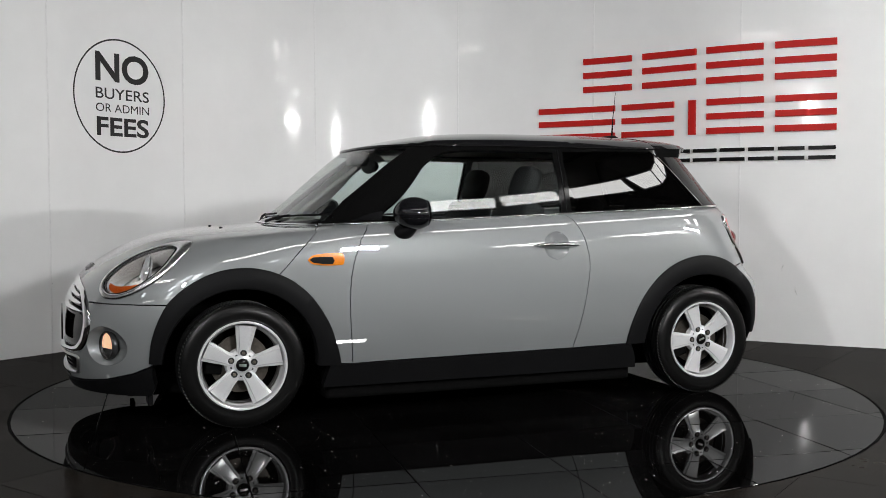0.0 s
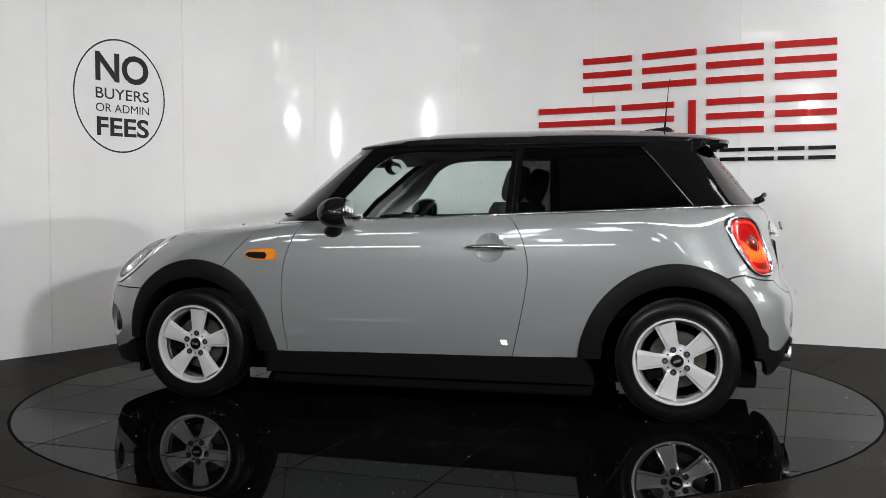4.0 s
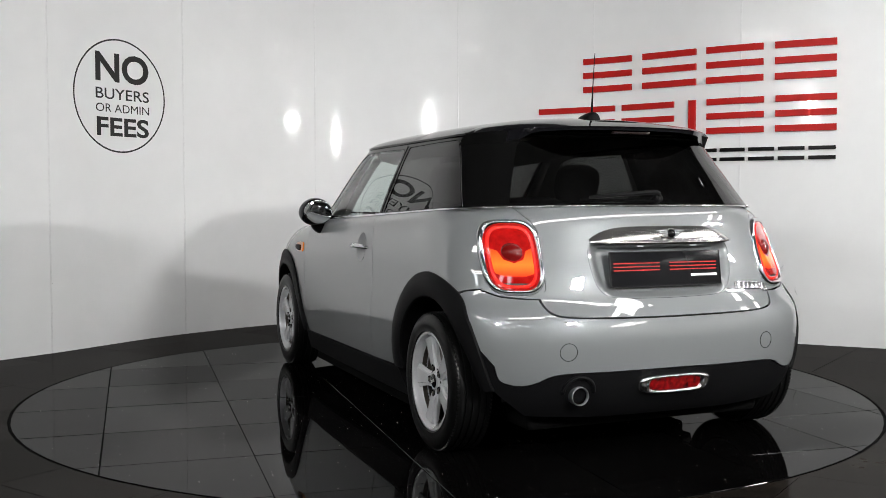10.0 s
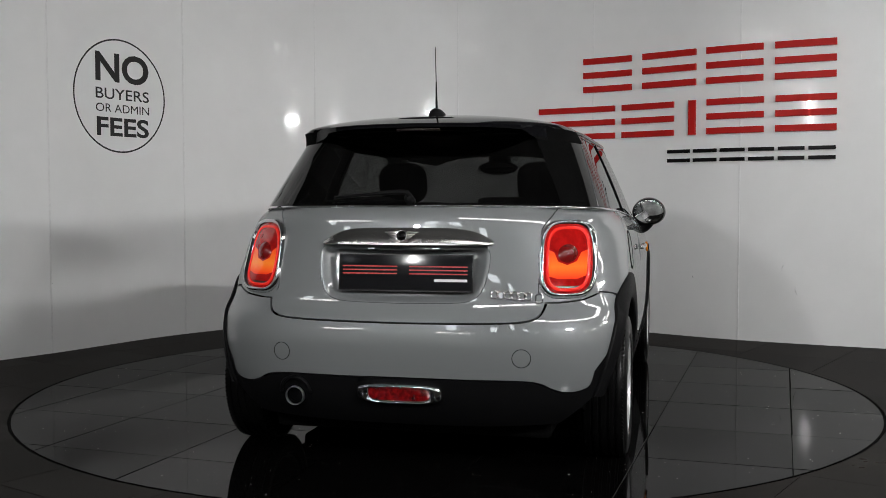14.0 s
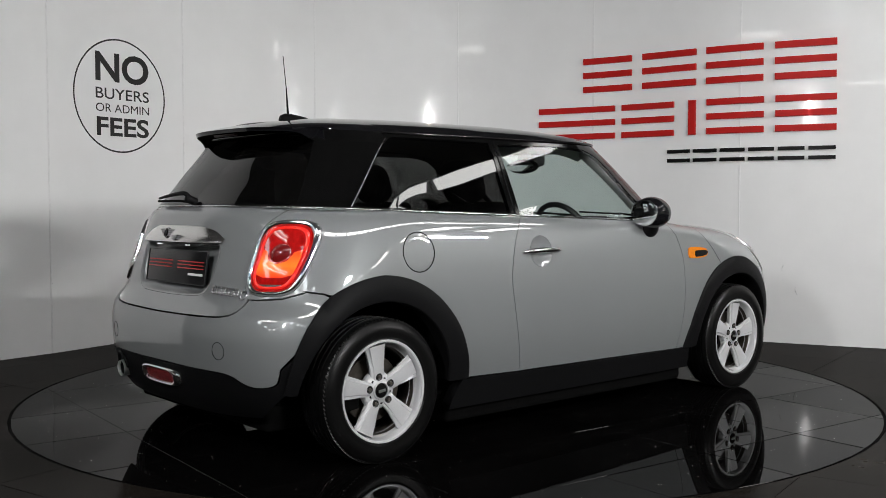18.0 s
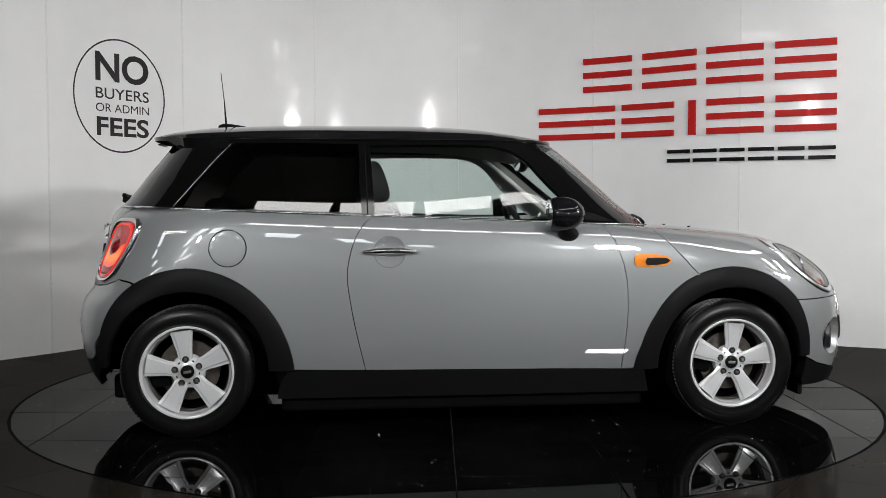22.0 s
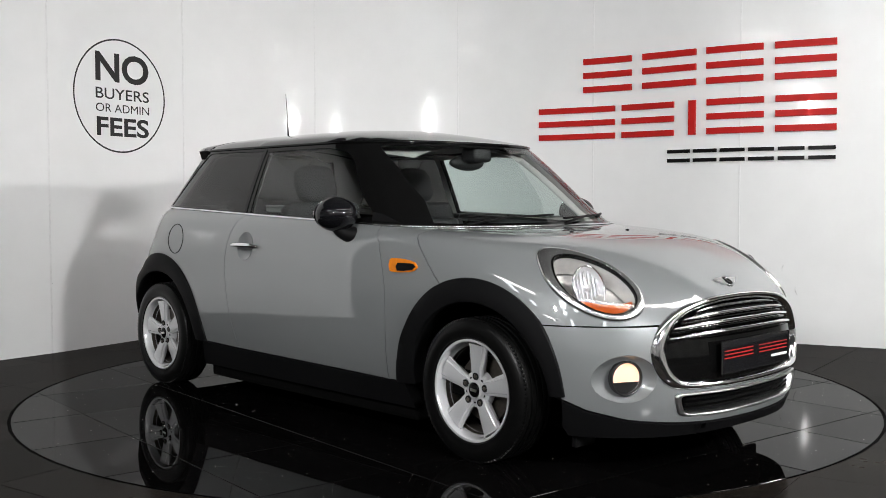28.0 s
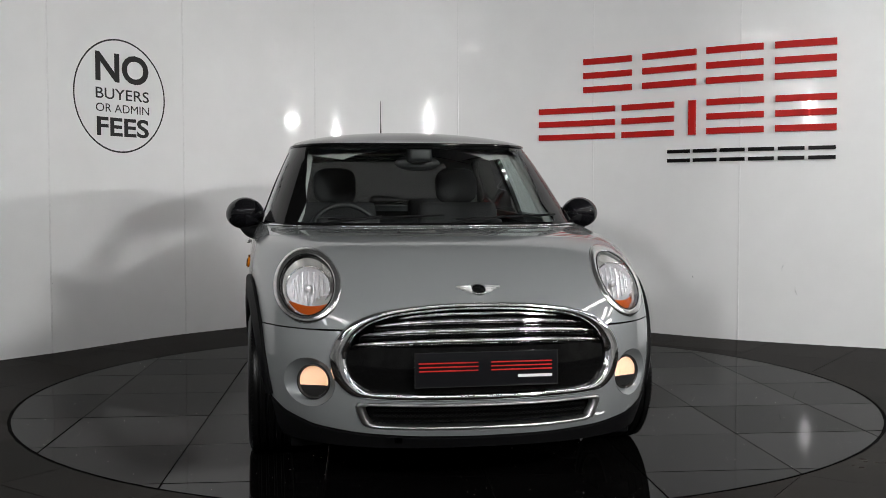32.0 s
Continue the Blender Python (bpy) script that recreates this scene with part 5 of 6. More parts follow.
def build_fogs():
    for sgn in (1, -1):
        mid = on_front(FOG_C[0], FOG_C[1] - .002, -.026)
        mid.y *= sgn
        nf = Vector(BODY.normal(*BODY.front(*FOG_C)))
        ax = (Vector((1, 0, 0)) + Vector((nf.x, nf.y * sgn, 0)) * 1.4).normalized()
        bm = dish_bm(BODY, FOG_C, FOG_R * 1.01, -.050, 1, BODY.front, power=3.2)
        bowl = part("fog_recess", side_bm(bm, sgn), M_PAINT, car)
        ring = part("fog_lamp", disc_bm([(.066, -.02), (.066, .004), (.062, .008), (.058, .004), (.058, -.01), (0, -.012)], mid, ax), M_WELL, car, "round front fog lamp, lit warm")
        q = Vector((0, 1, 0)).rotation_difference(ax).to_matrix().to_4x4()
        for nm, z0, z1, m in (("lit_half", .002, .054, M_WARMLAMP), ("dark_half", -.054, -.002, M_WELL)):
            bm = bmesh.new()
            a = -.30
            if z0 < 0:
                pts = [(.056 * math.cos(t), .055 * math.sin(t)) for t in np.linspace(-math.pi - a, a, 17)]
            else:
                pts = [(.056 * math.cos(t), .055 * math.sin(t) + .002) for t in np.linspace(a, math.pi - a, 21)]
            prism(bm, pts, -.009, -.004)
            bmesh.ops.transform(bm, matrix=Matrix.Translation(mid) @ q, verts=bm.verts)
            part(nm, bm, m, ring, smooth=False)
        g = part("lens", disc_bm([(.057, .004), (.045, .009), (.02, .012), (0, .0125)], mid, ax), M_LENS, ring)
        g.visible_shadow = False


def build_mirrors():
    for sgn in (1, -1):
        bm = bmesh.new()
        bmesh.ops.create_uvsphere(bm, u_segments=36, v_segments=20, radius=1)
        for v in bm.verts:
            x, y, z = v.co
            # rounded shell, flat towards the rear
            x = max(x, -.55) * (1.0 if x > 0 else .95)
            v.co = Vector((.425 + .105 * x, .862 + .094 * y * (1 - .06 * z), .986 + .079 * z))
        root = part("door_mirror", side_bm(bm, sgn), M_ROOF, car, "round gloss black door mirror")
        bm = bmesh.new()
        bmesh.ops.create_uvsphere(bm, u_segments=28, v_segments=14, radius=1)
        for v in bm.verts:
            v.co = Vector((.366 + .004 * v.co.x, .862 + .082 * v.co.y, .986 + .066 * v.co.z))
        part("mirror_glass", side_bm(bm, sgn), M_MIRROR, root)
        bm = bmesh.new()
        pts = [(.470, .775, .885), (.462, .815, .893), (.448, .845, .912), (.435, .858, .94)]
        sweep(bm, spline(pts, 10), [.058, .056, .053, .050, .046, .042, .038, .036, .035, .034], 16)
        for v in bm.verts:
            v.co.z = .90 + (v.co.z - .90) * .72
        part("mirror_foot", side_bm(bm, sgn), M_CLAD, root)
        # sail panel at the window's corner
        tri = [CABIN.side(.56, .955), CABIN.side(.545, .995), CABIN.side(.60, .985), CABIN.side(.70, .948)]
        part("mirror_sail", side_bm(sheet(CABIN, tri, h=.03, lift=.004, flange=.006, gap=0), sgn), M_CLAD, root)


def build_flank_details():
    for sgn in (1, -1):
        # handle and its hollow
        part("handle_hollow", dish_bm(BODY, (-.352, .818), .070, -.022, sgn), M_PAINT, car)
        bm = bmesh.new()
        xs = np.linspace(-.476, -.228, 17)
        pts = [on_side(x, .817 + .004 * math.cos((x + .352) * 12), .016 * (1 - ((x + .352) / .128) ** 4) + .006) for x in xs]
        sweep(bm, [(q.x, q.y * sgn, q.z) for q in pts], [.0135 * (1 - .7 * abs((x + .352) / .126) ** 3.2) + .0015 for x in xs], 12, flat=.85)
        h = part("door_handle", bm, M_CHROME, car, "chrome door handle")
        # side repeater
        o = [tuple(q) for q in spline([(.768, .772), (.776, .796), (.80, .801), (.86, .799), (.922, .790), (.940, .770), (.926, .752), (.87, .744), (.80, .743), (.776, .748), (.768, .772)], 36)][:-1]
        rep = part("side_repeater", side_bm(sheet(BODY, S(o), h=.02, lift=.007, flange=.01, gap=0), sgn), M_AMBER, car, "amber side repeater with a dark insert")
        o2 = [(.828, .782), (.87, .783), (.918, .782), (.932, .770), (.920, .757), (.87, .750), (.828, .749), (.818, .765)]
        part("insert", side_bm(sheet(BODY, S(o2), h=.02, lift=.0115, flange=.008, gap=0), sgn), M_CLAD, rep)
        # chrome line below the windows
        u0, u1 = CABIN.side(.84, .93)[0], CABIN.rear(.575, 1.02)[0]
        bm = bmesh.new()
        pts = [Vector(CABIN.at(u, 0.0)) + Vector((0, .006, .0)) for u in np.linspace(u0, u1, 60)]
        sweep(bm, [(q.x, q.y * sgn, q.z) for q in pts], .0062, 6)
        part("belt_trim", bm, M_CHROME, car, "thin chrome line below the windows")
    # chrome below windscreen and tailgate glass
    u0 = CABIN.side(.84, .93)[0]
    bm = bmesh.new()
    sweep(bm, [Vector(CABIN.at(u, 0.0)) + Vector((.006, 0, 0)) for u in np.linspace(-u0, u0, 40)], .0055, 6)
    part("cowl_trim", bm, M_CHROME, car)
    u1 = CABIN.rear(.575, 1.02)[0]
    bm = bmesh.new()
    sweep(bm, [Vector(CABIN.at(u, 0.0)) + Vector((-.005, 0, 0)) for u in np.linspace(u1, 2 - u1, 40)], .0045, 6)
    part("tailgate_trim", bm, M_CHROME, car)
    # fuel flap, on the right flank only
    c, r = (-1.065, .837), .081
    bm = bmesh.new()
    pts = []
    for t in np.linspace(0, 2 * math.pi, 48, endpoint=False):
        q = on_side(c[0] + r * math.cos(t), c[1] + r * math.sin(t), .0006)
        pts.append((q.x, -q.y, q.z))
    sweep(bm, pts, .0022, 6, closed=True)
    part("fuel_flap_gap", bm, M_SHADOW, car)
    part("fuel_flap", dish_bm(BODY, c, r - .003, .0012, -1, power=30), M_PAINT, car)
    # towing-eye caps in the bumper
    for y in (.470, -.470):
        bm = bmesh.new()
        pts = [on_rear(y + .034 * math.cos(t), .463 + .034 * math.sin(t), .0004) for t in np.linspace(0, 2 * math.pi, 32, endpoint=False)]
        sweep(bm, pts, .0013, 5, closed=True)
        part("bumper_cap_ring", bm, M_SHADOW, car)
    # quarter glass edging, a thin bright line
    for sgn in (1, -1):
        bm = bmesh.new()
        pts = [Vector(CABIN.at(*CABIN.side(x, z))) for x, z in spline([(-1.315, 1.022), (-1.225, 1.128), (-1.135, 1.235), (-1.066, 1.308)], 14)]
        sweep(bm, [(q.x, q.y * sgn, q.z) for q in pts], .0014, 5)
        part("glass_edging", bm, M_SATIN, car)
        bm = bmesh.new()
        pts = [Vector(CABIN.at(*CABIN.side(x, z))) for x, z in ((-.446, .975), (-.452, 1.14), (-.456, 1.315))]
        sweep(bm, [(q.x, (q.y + .001) * sgn, q.z) for q in spline([tuple(v) for v in pts], 8).tolist() and [Vector(v) for v in spline([tuple(v) for v in pts], 8)]], .003, 5)
        part("pillar_edging", bm, M_CLAD, car)


def build_rear_details():
    # chrome handle over the plate
    bm = bmesh.new()
    n, m = 40, 10
    rows = []
    for i in range(n + 1):
        t = -1 + 2 * i / n
        y = .338 * t - .010
        row = []
        zt, zb = .942 - .050 * abs(t) ** 5, .872 + .006 * abs(t) ** 5
        for k in range(m + 1):
            f = k / m
            zz = zt + (zb - zt) * min(1.0, f / .9)
            out = (.006 + .034 * math.sin(min(1.0, f / .86) * 1.5) ** .8) * (1 - .7 * abs(t) ** 8) if f < .95 else -.01
            base = on_rear(y, zz, 0)
            row.append(bm.verts.new((base.x - out, y, zz)))
        rows.append(row)
    for a, b in zip(rows, rows[1:]):
        for k in range(m):
            bm.faces.new((a[k], a[k + 1], b[k + 1], b[k]))
    bmesh.ops.recalc_face_normals(bm, faces=bm.faces)
    bar = part("tailgate_handle", bm, M_POLISH, car, "broad chrome handle above the plate")
    for y in (.12, -.135):
        bm = bmesh.new()
        boxy(bm, -1.738, -1.726, y - .012, y + .012, .8625, .8645, .0008)
        part("plate_lamp", bm, mat_plate_lamp, bar)

    def badge(at, nrm, size, name):
        m = Matrix.Translation(at) @ Vector((0, 1, 0)).rotation_difference(nrm).to_matrix().to_4x4()
        b = part(name, disc_bm([(.024 * size, -.004), (.024 * size, .004), (.020 * size, .006), (.019 * size, .004), (0, .004)], at, nrm, 24), M_CHROME, car, "winged round badge")
        part("badge_face", disc_bm([(.019 * size, .003), (.019 * size, .0055), (0, .006)], at, nrm, 24), M_TRIM, b)
        side = Vector(nrm).cross(Vector((0, 0, 1))).normalized()
        up = side.cross(Vector(nrm)).normalized()
        for sg in (-1, 1):
            for k in range(3):
                bm = bmesh.new()
                L = (.066 - .012 * k) * size
                p0 = Vector(at) + side * sg * .022 * size + up * (.012 - .011 * k) * size
                p1 = Vector(at) + side * sg * L + up * (.014 - .008 * k) * size
                sweep(bm, [p0 + Vector(nrm) * .003, p1 + Vector(nrm) * .001], [.0062 * size, .0026 * size], 6)
                part("badge_wing", bm, M_SATIN, b)
    u, s = BODY.front(.004, .713)
    nf = Vector(BODY.normal(u, s))
    badge(on_front(.004, .713, .002), nf, 1.25, "bonnet_badge")
    badge(Vector((-1.758, -.008, .912)), Vector((-.95, 0, .25)).normalized(), .98, "tailgate_badge")
    # model script on the tailgate, as plain bright bars
    for k in range(7):
        w, h = (.0105, .0135) if k < 6 else (.0125, .016)
        y, z = .358 + .0255 * k + (.012 if k == 6 else 0), .692 - .0015 * k - (.006 if k == 6 else 0)
        bm = bmesh.new()
        sweep(bm, [on_rear(-y - a * w, z + b * h, .004) for a, b in ((-1, -.6), (-.6, -1), (.6, -1), (1, -.6), (1, .6), (.6, 1), (-.6, 1), (-1, .6))], .0036, 6, closed=True)
        part("script_mark", bm, M_CHROME, car)
    # exhaust
    bm_e = disc_bm([(.0365, -.12), (.0375, .028), (.0360, .034), (.0340, .032), (.0332, .020)], Vector((-1.752, .419, .290)), Vector((-1, 0, -.05)).normalized(), 32)
    part("exhaust_pipe", bm_e, M_SATIN, car, "chrome exhaust tip")
    part("exhaust_bore", disc_bm([(.0334, .022), (.0325, -.08), (0, -.08)], Vector((-1.752, .419, .290)), Vector((-1, 0, -.05)).normalized(), 24), M_SHADOW, car)
    bm = bmesh.new()
    pts = [on_rear(.419 + .062 * math.cos(t), .305 + .058 * math.sin(t), .001) for t in np.linspace(-.1, math.pi + .1, 18)]
    sweep(bm, pts, .008, 6)
    part("exhaust_shroud", bm, M_CLAD, car)
    # rear fog lamp in the valance
    def ell(w, h, n=44, e=.5):
        return [(-.006 + w * math.copysign(abs(math.cos(t)) ** e, math.cos(t)), .318 + h * math.copysign(abs(math.sin(t)) ** e, math.sin(t))) for t in np.linspace(0, 2 * math.pi, n, endpoint=False)]
    fr = part("rear_fog_lamp", strip_bm(BODY, R(ell(.166, .038)), R(ell(.118, .026)), .012, .004, back=.02), M_CHROME, car, "red rear fog lamp in a chrome frame")
    part("lens", sheet(BODY, R(ell(.120, .026)), h=.02, lift=.006, flange=.01, gap=0), M_FOGRED, fr)
    # tailgate wiper
    bm = bmesh.new()
    piv = Vector((-1.655, -.012, 1.052))
    arm = [piv, Vector((-1.672, .0, 1.078)), Vector((-1.672, .10, 1.074)), Vector((-1.660, .20, 1.066)), Vector((-1.642, .30, 1.058))]
    sweep(bm, spline([tuple(v) for v in arm], 16), [.013, .013, .012, .011, .010, .010, .009, .009, .008, .008, .007, .007, .007, .006, .006, .006], 8)
    w = part("rear_wiper", bm, M_CLAD, car, "black tailgate wiper")
    bm = bmesh.new()
    sweep(bm, spline([(-1.650, -.03, 1.038), (-1.652, .08, 1.046), (-1.648, .20, 1.046), (-1.630, .335, 1.045)], 10), .006, 6)
    part("wiper_blade", bm, M_SHADOW, w)
    part("wiper_hub", disc_bm([(.018, -.03), (.018, .014), (.012, .020), (0, .021)], piv, Vector((-1, 0, .4)).normalized(), 20), M_CLAD, w)


def build_roof_details():
    # spoiler over the tailgate glass: the roof's own section carried on, with a thin tail
    bm = bmesh.new()
    xs = np.linspace(-1.08, -1.490, 14)
    ts = np.linspace(-1, 1, 41)
    zr = float(CABIN.at(.5, CT)[2])
    PILLAR = CABIN.at(np.linspace(.999, .4, 120), CABIN.s_at(-1.2, 1.29))
    top, bot = [], []
    for x in xs:
        f = (x + 1.08) / (-1.490 + 1.08)
        hw = .600 - .105 * f * f
        z0 = float(pchip(ROOF_X, ROOF_Z, x)) + .003 - .014 * f * f
        edge = zr + .006 + .006 * f
        top.append([bm.verts.new((x + .19 * f * f * abs(t) ** 3.6, hw * t, edge + (z0 - edge) * max(0.0, 1 - t * t) ** (.6 - .12 * f))) for t in ts])
        th = .016 + .050 * (1 - f) ** 1.5
        row = []
        for v, t in zip(top[-1], ts):
            x2, y2, z2 = v.co.x + .006, v.co.y * .992, v.co.z - th - .010 * abs(t) ** 8
            w = abs(t) ** 6 * min(1.0, max(0.0, (v.co.x + 1.385) / .05))
            if w > 0:
                yc = float(np.interp(v.co.x, PILLAR[:, 0], PILLAR[:, 1])) + .004
                y2 += (math.copysign(yc, t) - y2) * w
                z2 += (1.288 - z2) * w
            row.append(bm.verts.new((x2, y2, z2)))
        bot.append(row)
    # underside and cheeks take a flat shade black in place of the gloss paint
    for g, flip in ((top, False), (bot, True)):
        for a, b in zip(g, g[1:]):
            for k in range(len(ts) - 1):
                q = (a[k], b[k], b[k + 1], a[k + 1])
                face = bm.faces.new(q[::-1] if flip else q)
                face.material_index = 1 if flip else 0
    for k in range(len(ts) - 1):
        bm.faces.new((top[-1][k], bot[-1][k], bot[-1][k + 1], top[-1][k + 1]))
    for i in range(len(xs) - 1):
        for q in ((top[i][0], bot[i][0], bot[i + 1][0], top[i + 1][0]), (top[i][-1], top[i + 1][-1], bot[i + 1][-1], bot[i][-1])):
            bm.faces.new(q).material_index = 1
    bmesh.ops.recalc_face_normals(bm, faces=bm.faces)
    sp = sharp(part("roof_spoiler", bm, M_ROOF, car, "gloss black roof spoiler"), 40)
    sp.data.materials.append(M_SHADOW)
    bm = bmesh.new()
    boxy(bm, -1.483, -1.465, -.09, .09, 1.328, 1.337, .002)
    part("brake_light", bm, M_SMOKED, sp)
    # aerial
    bm = bmesh.new()
    rows = []
    for x, w, h in ((-1.030, .004, .004), (-1.060, .020, .014), (-1.100, .031, .023), (-1.140, .036, .031), (-1.168, .034, .034), (-1.190, .022, .026)):
        z0 = float(pchip(ROOF_X, ROOF_Z, x)) - .003
        rows.append([bm.verts.new((x, w * math.cos(t), z0 + (h + .003) * math.sin(t))) for t in np.linspace(0, math.pi, 13)])
    for a, b in zip(rows, rows[1:]):
        for k in range(12):
            bm.faces.new((a[k], a[k + 1], b[k + 1], b[k]))
    bm.faces.new(rows[-1])
    bm.faces.new(rows[0][::-1])
    bmesh.ops.recalc_face_normals(bm, faces=bm.faces)
    fin = part("aerial_base", bm, M_CLAD, car, "black aerial on a finned base")
    bm = bmesh.new()
    sweep(bm, [(-1.152, 0, 1.445), (-1.156, 0, 1.50), (-1.160, 0, 1.56)], [.0055, .0042, .003], 8)
    sweep(bm, [(-1.160, 0, 1.56), (-1.176, 0, 1.708)], [.0022, .0017], 8)
    part("aerial_rod", bm, M_CLAD, fin)
    # windscreen wipers, at rest on the cowl
    for y0, y1 in ((.10, .62), (-.48, .05)):
        bm = bmesh.new()
        pts = []
        for t in np.linspace(0, 1, 12):
            y = y0 + (y1 - y0) * t
            u = CABIN.front(y, .955 + .02 * t)[0]
            s = CABIN.front(y, .955 + .018 * t)[1]
            q = Vector(CABIN.at(u, s)) + Vector(CABIN.normal(u, s)) * .009
            pts.append(q)
        sweep(bm, pts, .0055, 6)
        w = part("windscreen_wiper", bm, M_CLAD, car)
        bm = bmesh.new()
        piv = Vector(CABIN.at(*CABIN.front(y0 - .03, .935))) + Vector((.015, 0, .004))
        sweep(bm, [piv, (piv + pts[4]) / 2 + Vector((.006, 0, .004)), pts[5] + Vector((.003, 0, .004))], [.009, .007, .005], 8)
        part("wiper_arm", bm, M_CLAD, w)
    # black scuttle below the glass, and washer jets
    for y in (.205, -.205):
        u, s = BODY.front(y, .9095)
        q = Vector(BODY.at(u, s))
        part("washer_jet", disc_bm([(.010, -.004), (.009, .003), (.005, .005), (0, .005)], q, Vector((-.2, 0, 1)).normalized(), 14), M_CLAD, car)
    # mud flap ends under the nose
    for sgn in (1, -1):
        bm = bmesh.new()
        boxy(bm, 1.635, 1.66, sgn * .62 - .06, sgn * .62 + .06, .105, .19, .006)
        part("air_deflector", bm, M_CLAD, car)


def build_interior():
    # headliner and pillar linings
    re, ws = RC(REAR_EDGE), SC(WS_EDGE)
    frame_poly = ws + [(u, CT) for u in np.linspace(ws[-1][0], re[-1][0], 40)][1:-1] + list(reversed(re)) + [(u, 0.0) for u in np.linspace(re[0][0], ws[0][0], 40)][:-1]
    grow = lambda pts, c, k: [(c[0] + (a - c[0]) * k, c[1] + (b - c[1]) * k) for a, b in pts]
    dgl, qgl = SC(grow(DOOR_GLASS, (.0, 1.14), 1.015)), SC(grow(QUARTER_GLASS, (-.86, 1.16), 1.02))
    for sgn in (1, -1):
        part("pillar_lining", side_bm(sheet(CABIN, frame_poly, [dgl, qgl], h=.04, lift=-.026, flange=0, gap=0), sgn), M_LINING, car)
    # pale trim on the inside of the windscreen pillars
    for sgn in (1, -1):
        bm = bmesh.new()
        pts = []
        for x, z in spline(WS_EDGE, 12):
            u, v = CABIN.side(x - .035, min(z, 1.315))
            q = Vector(CABIN.at(u, v)) - Vector(CABIN.normal(u, v)) * .062
            pts.append((q.x, q.y * sgn, q.z))
        sweep(bm, pts, .024, 8, flat=.7)
        part("pillar_trim", bm, M_LINING, car)
    bm = bmesh.new()
    rows = []
    rim = CABIN.at(np.linspace(.999, .001, 200), CT)
    for x in np.linspace(-1.30, .42, 20):
        row = []
        w = min(.58 * (1 - max(0, (x - .1) / .32) ** 3 * .35), float(np.interp(x, rim[:, 0], rim[:, 1])) - .045)
        for t in np.linspace(-1, 1, 13):
            row.append(bm.verts.new((x, w * t, float(pchip(ROOF_X, ROOF_Z, x)) - .045 - .055 * abs(t) ** 3)))
        rows.append(row)
    for a, b in zip(rows, rows[1:]):
        for k in range(12):
            bm.faces.new((a[k], a[k + 1], b[k + 1], b[k]))
    part("headliner", bm, M_LINING, car)

    def cushion(bm, x0, x1, y0, y1, z0, z1, m=None, r=.045):
        boxy(bm, x0, x1, y0, y1, z0, z1, r, m)

    def seat(x, y):
        bm = bmesh.new()
        cushion(bm, x - .26, x + .26, y - .25, y + .25, .36, .52)
        s = part("front_seat", bm, M_SEAT, car, "anthracite cloth seat")
        bm = bmesh.new()
        m = Matrix.Translation((x - .22, y, .50)) @ Matrix.Rotation(radians(-18), 4, "Y")
        cushion(bm, -.06, .07, -.235, .235, 0, .56, m, .05)
        for g in (-1, 1):
            cushion(bm, -.02, .11, g * .215 - .035, g * .215 + .035, .05, .44, m, .03)
        part("backrest", bm, M_SEAT, s)
        bm = bmesh.new()
        bmesh.ops.create_uvsphere(bm, u_segments=20, v_segments=14, radius=1)
        for v in bm.verts:
            c = v.co
            k = lambda t: math.copysign(abs(t) ** .62, t)
            v.co = m @ Vector((.01 + .055 * k(c.x), .125 * k(c.y), .665 + .105 * k(c.z)))
        part("headrest", bm, M_SEAT, s)
        for g in (-1, 1):
            bm = bmesh.new()
            sweep(bm, [m @ Vector((0, g * .05, .5)), m @ Vector((0, g * .05, .62))], .006, 8)
            part("headrest_post", bm, M_SATIN, s)
    seat(.02, .36)
    seat(.02, -.36)
    bm = bmesh.new()
    cushion(bm, -.98, -.58, -.52, .52, .40, .54)
    m = Matrix.Translation((-.96, 0, .50)) @ Matrix.Rotation(radians(-22), 4, "Y")
    bench = part("rear_bench", bm, M_SEAT, car)
    bm = bmesh.new()
    cushion(bm, -.06, .06, -.52, .52, 0, .46, m)
    part("backrest", bm, M_SEAT, bench)
    for y in (.30, -.30):
        bm = bmesh.new()
        cushion(bm, -.05, .045, y - .12, y + .12, .47, .60, m, .04)
        part("headrest", bm, M_SEAT, bench)
    # dash, wheel, mirror
    bm = bmesh.new()
    prof = [(.42, .60), (.44, .86), (.50, .912), (.60, .922), (.78, .918), (.90, .90), (.92, .60)]
    prism(bm, prof, -.66, .66)
    dash = part("dashboard", bm, M_DASH, car, smooth=False)
    bm = bmesh.new()
    cushion(bm, .40, .56, -.52, -.20, .86, .965, None, .03)
    part("instrument_hood", bm, M_DASH, dash)
    part("centre_dial", disc_bm([(.125, -.03), (.125, .01), (.11, .016), (.10, .005), (0, .005)], Vector((.42, .0, .80)), Vector((-1, 0, .2)).normalized(), 32), M_DASH, dash)
    mw = Matrix.Translation((.33, -.36, .865)) @ Matrix.Rotation(radians(-25), 4, "Y")
    bm = bmesh.new()
    sweep(bm, [mw @ Vector((0, .178 * math.cos(t), .178 * math.sin(t))) for t in np.linspace(0, 2 * math.pi, 40, endpoint=False)], .015, 8, closed=True)
    st = part("steering_wheel", bm, M_DASH, car, "black three-spoke steering wheel")
    bm = bmesh.new()
    cushion(bm, -.02, .03, -.065, .065, -.06, .05, mw, .02)
    part("airbag_pad", bm, M_DASH, st)
    for a in (0.1, math.pi - .1, -math.pi / 2):
        bm = bmesh.new()
        sweep(bm, [mw @ Vector((.01, .05 * math.cos(a), .05 * math.sin(a))), mw @ Vector((0, .172 * math.cos(a), .172 * math.sin(a)))], .013, 8)
